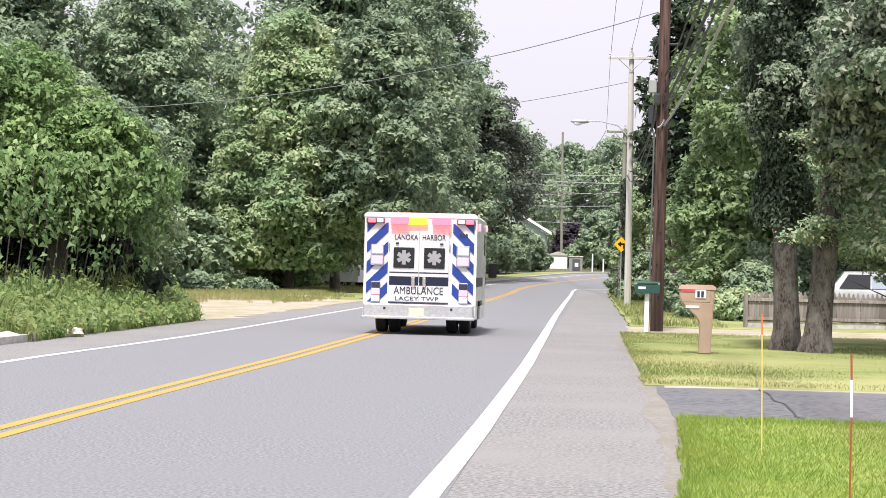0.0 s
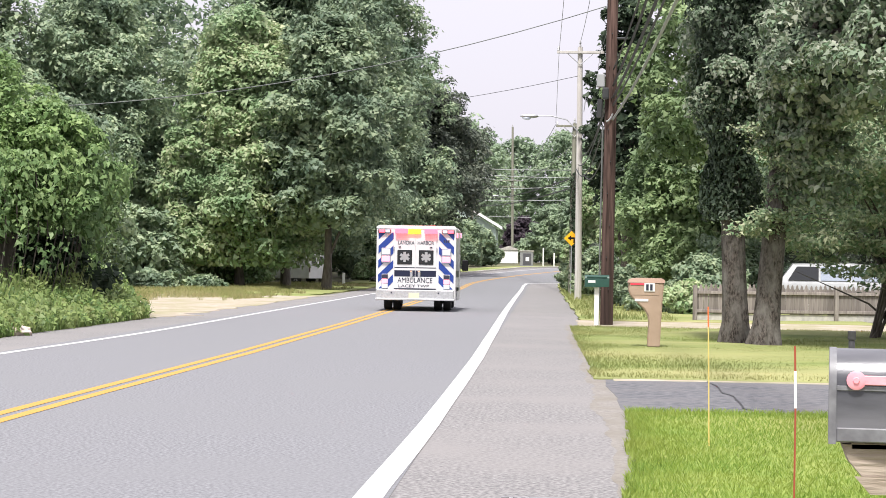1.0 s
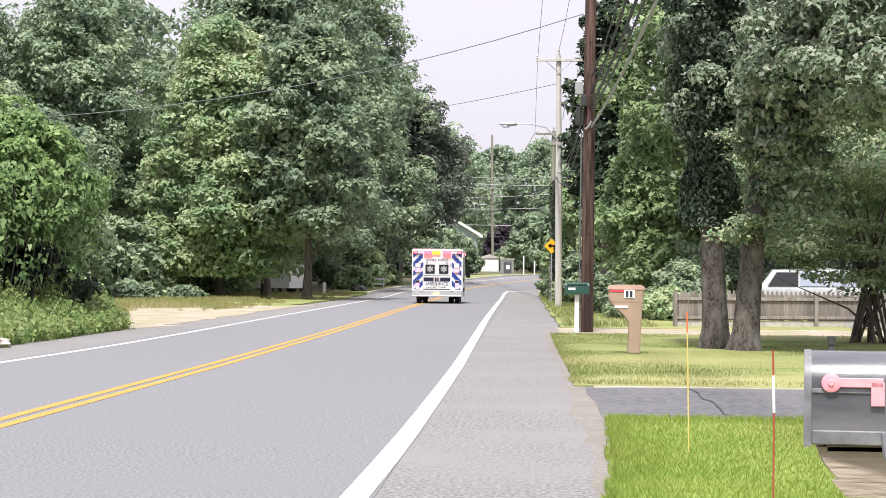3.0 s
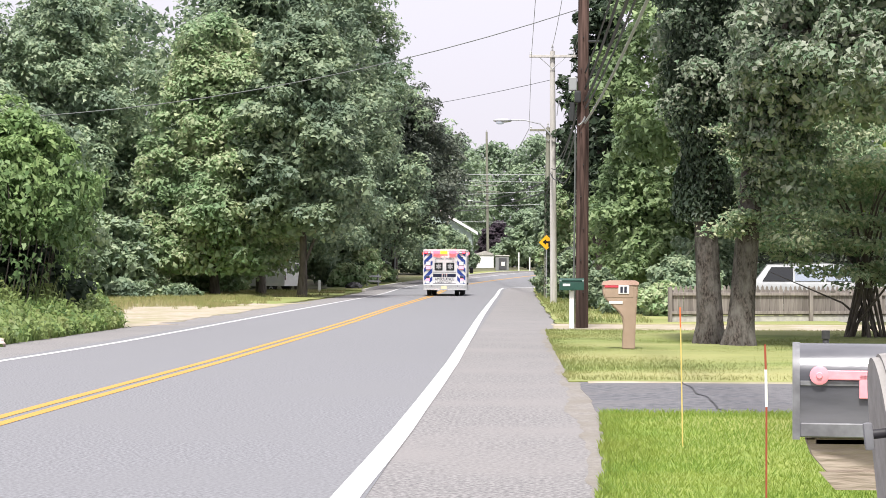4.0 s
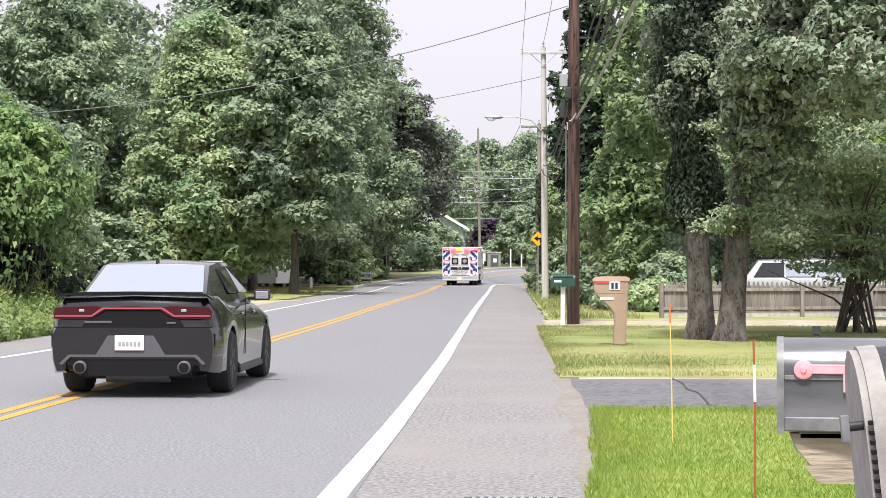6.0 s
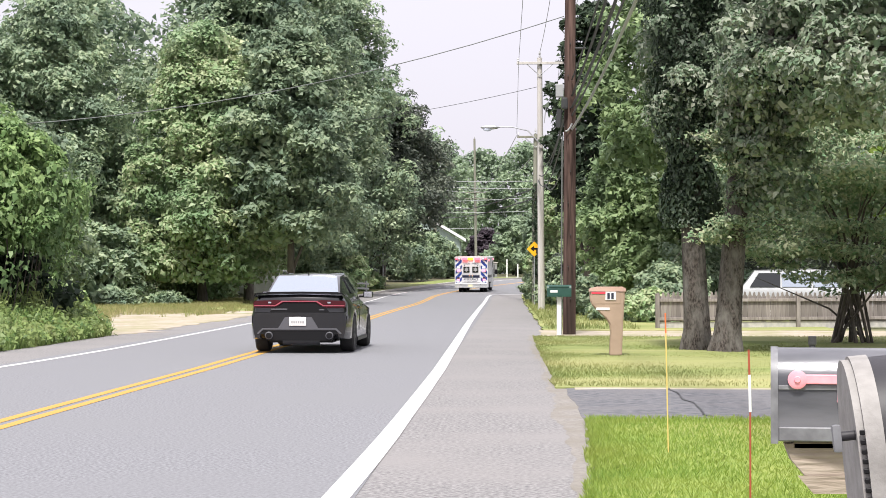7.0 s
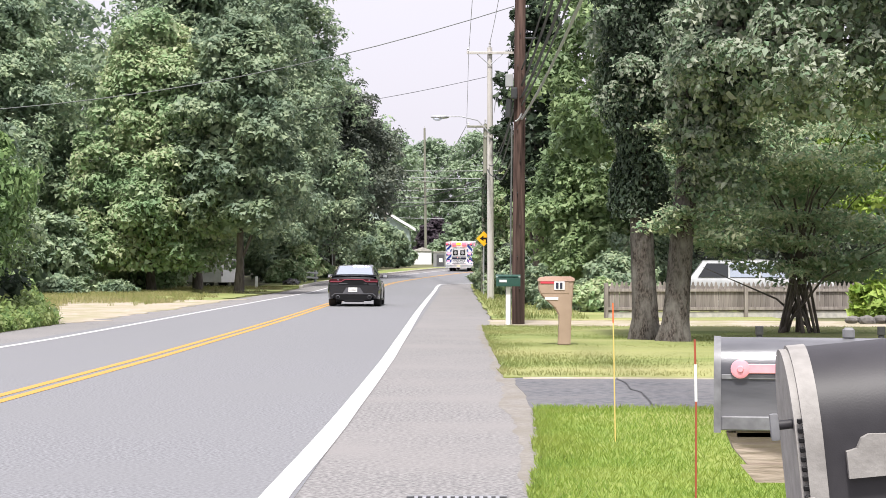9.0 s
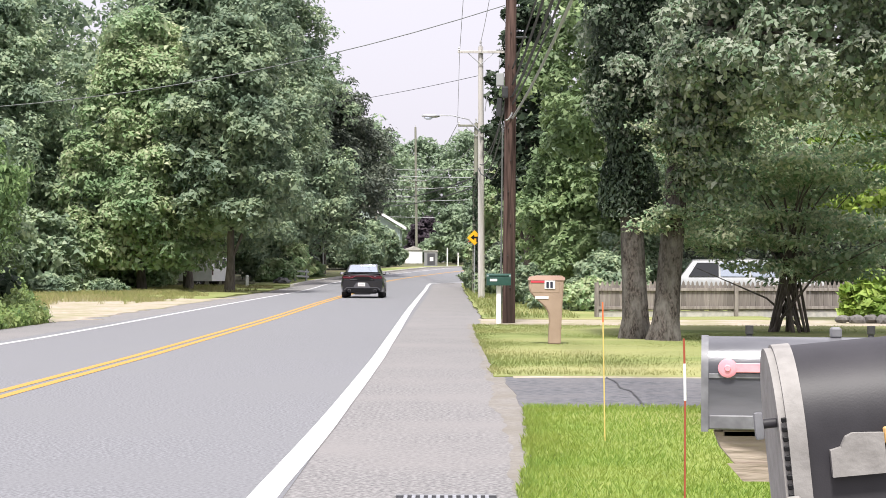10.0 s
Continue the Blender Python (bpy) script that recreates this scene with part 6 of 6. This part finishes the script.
    pl = part("number_plate", box((-0.03, -0.062, 0.6), (0.32, 0.014, 0.165), 0.004), PLATE, t, "white plate with blurred marks")
    bar_row(pl, (-0.03, -0.071, 0.59), 6, 0.026, 0.045, 0.016, STARGREY)
    part("diffuser", prism([(-0.6, 0.24), (0.6, 0.24), (0.66, 0.34), (0.74, 0.42), (-0.74, 0.42), (-0.66, 0.34)], -0.035, 0.25), BLACKTRIM, t, "black lower diffuser")
    part("valance", prism([(-0.77, 0.36), (-0.68, 0.445), (0.68, 0.445), (0.77, 0.36), (0.8, 0.375), (0.7, 0.472), (-0.7, 0.472), (-0.8, 0.375)], -0.055, 0.0), GREYTRIM, t)
    part("muffler", tube([(-0.35, 0.3, 0.22), (0.35, 0.3, 0.22)], 0.07, 10), GREYTRIM, t)
    part("roof_fin", prism([(-0.015, 1.44), (0.015, 1.44), (0.004, 1.53), (-0.004, 1.53)], 1.38, 1.52), BLACKPAINT, t)
    part("underbody", box((0, 2.5, 0.24), (1.2, 4.4, 0.1), 0.01), BLACKTRIM, t)
    wh = [wheel(t, s * 0.815, y, 0.35, 0.27, BLACKTRIM, s) for s in (-1, 1) for y in (rearw, frontw)]
    return t, wh


def parked_van():
    t = thing("van", pose(-16.5, 121, ground_z(121), 0, 0, 64), "white panel van parked among the trees", "van")
    part("body", loft([(-2.6, [(0, 0.35), (0.95, 0.35), (0.98, 1.1), (0.85, 2.0), (0, 2.05)]), (1.2, [(0, 0.35), (0.95, 0.35), (0.98, 1.1), (0.85, 2.0), (0, 2.05)]), (1.9, [(0, 0.35), (0.95, 0.35), (0.97, 1.1), (0.9, 1.2), (0, 1.25)]), (2.6, [(0, 0.4), (0.9, 0.4), (0.92, 0.9), (0.85, 1.0), (0, 1.02)])]), WHITEPAINT, t)
    for s in (-1, 1):
        part("window", box((s * 0.935, 0.85, 1.5), (0.03, 0.6, 0.42), 0.01, pose(0, 0, 0)), DARKGLASS, t)
        part("door_seam", box((s * 0.968, 0.35, 1.1), (0.02, 0.02, 1.3), 0.004), GREYTRIM, t)
        part("rear_window", box((s * 0.42, -2.6, 1.5), (0.5, 0.03, 0.45), 0.01), DARKGLASS, t)
        part("tail_lamp", box((s * 0.88, -2.6, 0.9), (0.12, 0.04, 0.35), 0.01), TAIL, t)
        part("door_handle", box((s * 0.985, 0.45, 1.05), (0.03, 0.2, 0.05), 0.01), BLACKTRIM, t)
        for y in (-1.6, 1.7):
            wheel(t, s * 0.84, y, 0.35, 0.22, GALV, s)


def parked_suv():
    t = thing("suv", pose(9.85, 62.5, 0.0, 0, 0, -96), "pale silver sport utility vehicle parked behind the fence", "car")
    part("body", loft([(-2.3, [(0, 0.35), (0.88, 0.35), (0.92, 0.9), (0.86, 1.08), (0, 1.12)]), (1.2, [(0, 0.35), (0.9, 0.35), (0.94, 0.9), (0.88, 1.08), (0, 1.12)]), (2.3, [(0, 0.4), (0.82, 0.4), (0.88, 0.8), (0.8, 0.98), (0, 1.0)])]), SILVERPAINT, t, smooth=True)
    part("cabin", loft([(-2.28, [(0, 1.05), (0.84, 1.05), (0.8, 1.08), (0, 1.1)]), (-1.85, [(0, 1.05), (0.85, 1.05), (0.67, 1.64), (0, 1.68)]), (0.0, [(0, 1.05), (0.86, 1.05), (0.68, 1.68), (0, 1.72)]), (0.6, [(0, 1.05), (0.86, 1.05), (0.66, 1.62), (0, 1.66)]), (1.35, [(0, 1.05), (0.84, 1.05), (0.8, 1.08), (0, 1.1)])]), SILVERPAINT, t, smooth=True)
    for s in (-1, 1):
        for o, g in (([(-2.0, -0.22), (-1.04, -0.22), (-1.04, 0.24), (-1.72, 0.24)], DARKGLASS), ([(-0.98, -0.22), (-0.06, -0.22), (-0.06, 0.26), (-0.98, 0.25)], SKYGLASS), ([(0.0, -0.22), (1.12, -0.22), (0.5, 0.24), (0.0, 0.26)], SKYGLASS)):
            bm = extrude_x(o, -0.012, 0.012)
            bmesh.ops.transform(bm, matrix=pose(s * 0.785, 0, 1.345, 0, -s * 17, 0), verts=bm.verts)
            part("window", bm, g, t)
        for y in (-1.4, 1.45):
            wheel(t, s * 0.82, y, 0.34, 0.22, GALV, s)
    part("rear_window", box((0, 0, 0), (1.2, 0.02, 0.42), 0.02, pose(0, -2.27, 1.36, -2, 0, 0)), SKYGLASS, t)
    part("windscreen", box((0, 0, 0), (1.25, 0.02, 0.78), 0.02, pose(0, 1.0, 1.38, 52, 0, 0)), SKYGLASS, t)


AMBULANCE, AMBULANCE_WHEELS = ambulance()
SEDAN, SEDAN_WHEELS = sedan()
parked_van()
parked_suv()


# ---- what moves ----
AMBULANCE_WAY = [  # seconds, x, y of the rear bumper
    (0, -3.8, 41.3), (0.5, -3.87, 50.0), (1.0, -3.95, 58.8), (1.5, -4.03, 67.4), (2.0, -4.1, 76.0), (2.5, -4.15, 84.4), (3.25, -4.18, 96.4), (4.0, -4.17, 107.8), (4.5, -4.12, 114.8), (5.0, -3.97, 121.0),
    (5.75, -3.6, 128.6), (6.5, -3.1, 135.8), (7.0, -2.62, 141.0), (7.5, -2.07, 147.0), (8.0, -1.45, 154.0), (8.5, -0.75, 161.6), (9.0, 0.25, 169.6), (9.5, 1.55, 177.6), (10.0, 3.2, 185.6)]
SEDAN_WAY = [(0, -4.12, -77.0), (2.0, -4.12, -44.6), (4.0, -4.12, -12.0), (5.2, -4.14, 7.7), (6.3, -4.13, 25.4), (6.5, -4.07, 28.3), (7.0, -3.91, 36.0), (7.5, -3.79, 44.3), (8.0, -3.72, 52.4), (8.5, -3.7, 60.7), (9.0, -3.7, 69.1), (9.5, -3.72, 76.8), (10.0, -3.76, 85.0)]


def drive(ob, wheels, way, r):
    rows = []
    for i, (t, x, y) in enumerate(way):
        p, q = way[max(0, i - 1)], way[min(len(way) - 1, i + 1)]
        turn = math.degrees(math.atan2(q[1] - p[1], q[2] - p[2]))
        y2 = y + 3.0
        rise = math.degrees(math.atan2(ground_z(y2) - ground_z(y), 3.0))
        rows.append((t, pose(x, y, ground_z(y) + 0.004, rise, 0, -turn)))
    walk(ob, rows)
    T, Y = [w[0] for w in way], [w[2] for w in way]
    for w in wheels:
        rest = w.matrix_basis.copy()
        walk(w, [(k / FPS, rest @ pose(0, 0, 0, -math.degrees((float(np.interp(k / FPS, T, Y)) - Y[0]) / r), 0, 0)) for k in range(10 * FPS + 1)])


def motions():
    drive(AMBULANCE, AMBULANCE_WHEELS, AMBULANCE_WAY, 0.41)
    drive(SEDAN, SEDAN_WHEELS, SEDAN_WAY, 0.385)


motions()
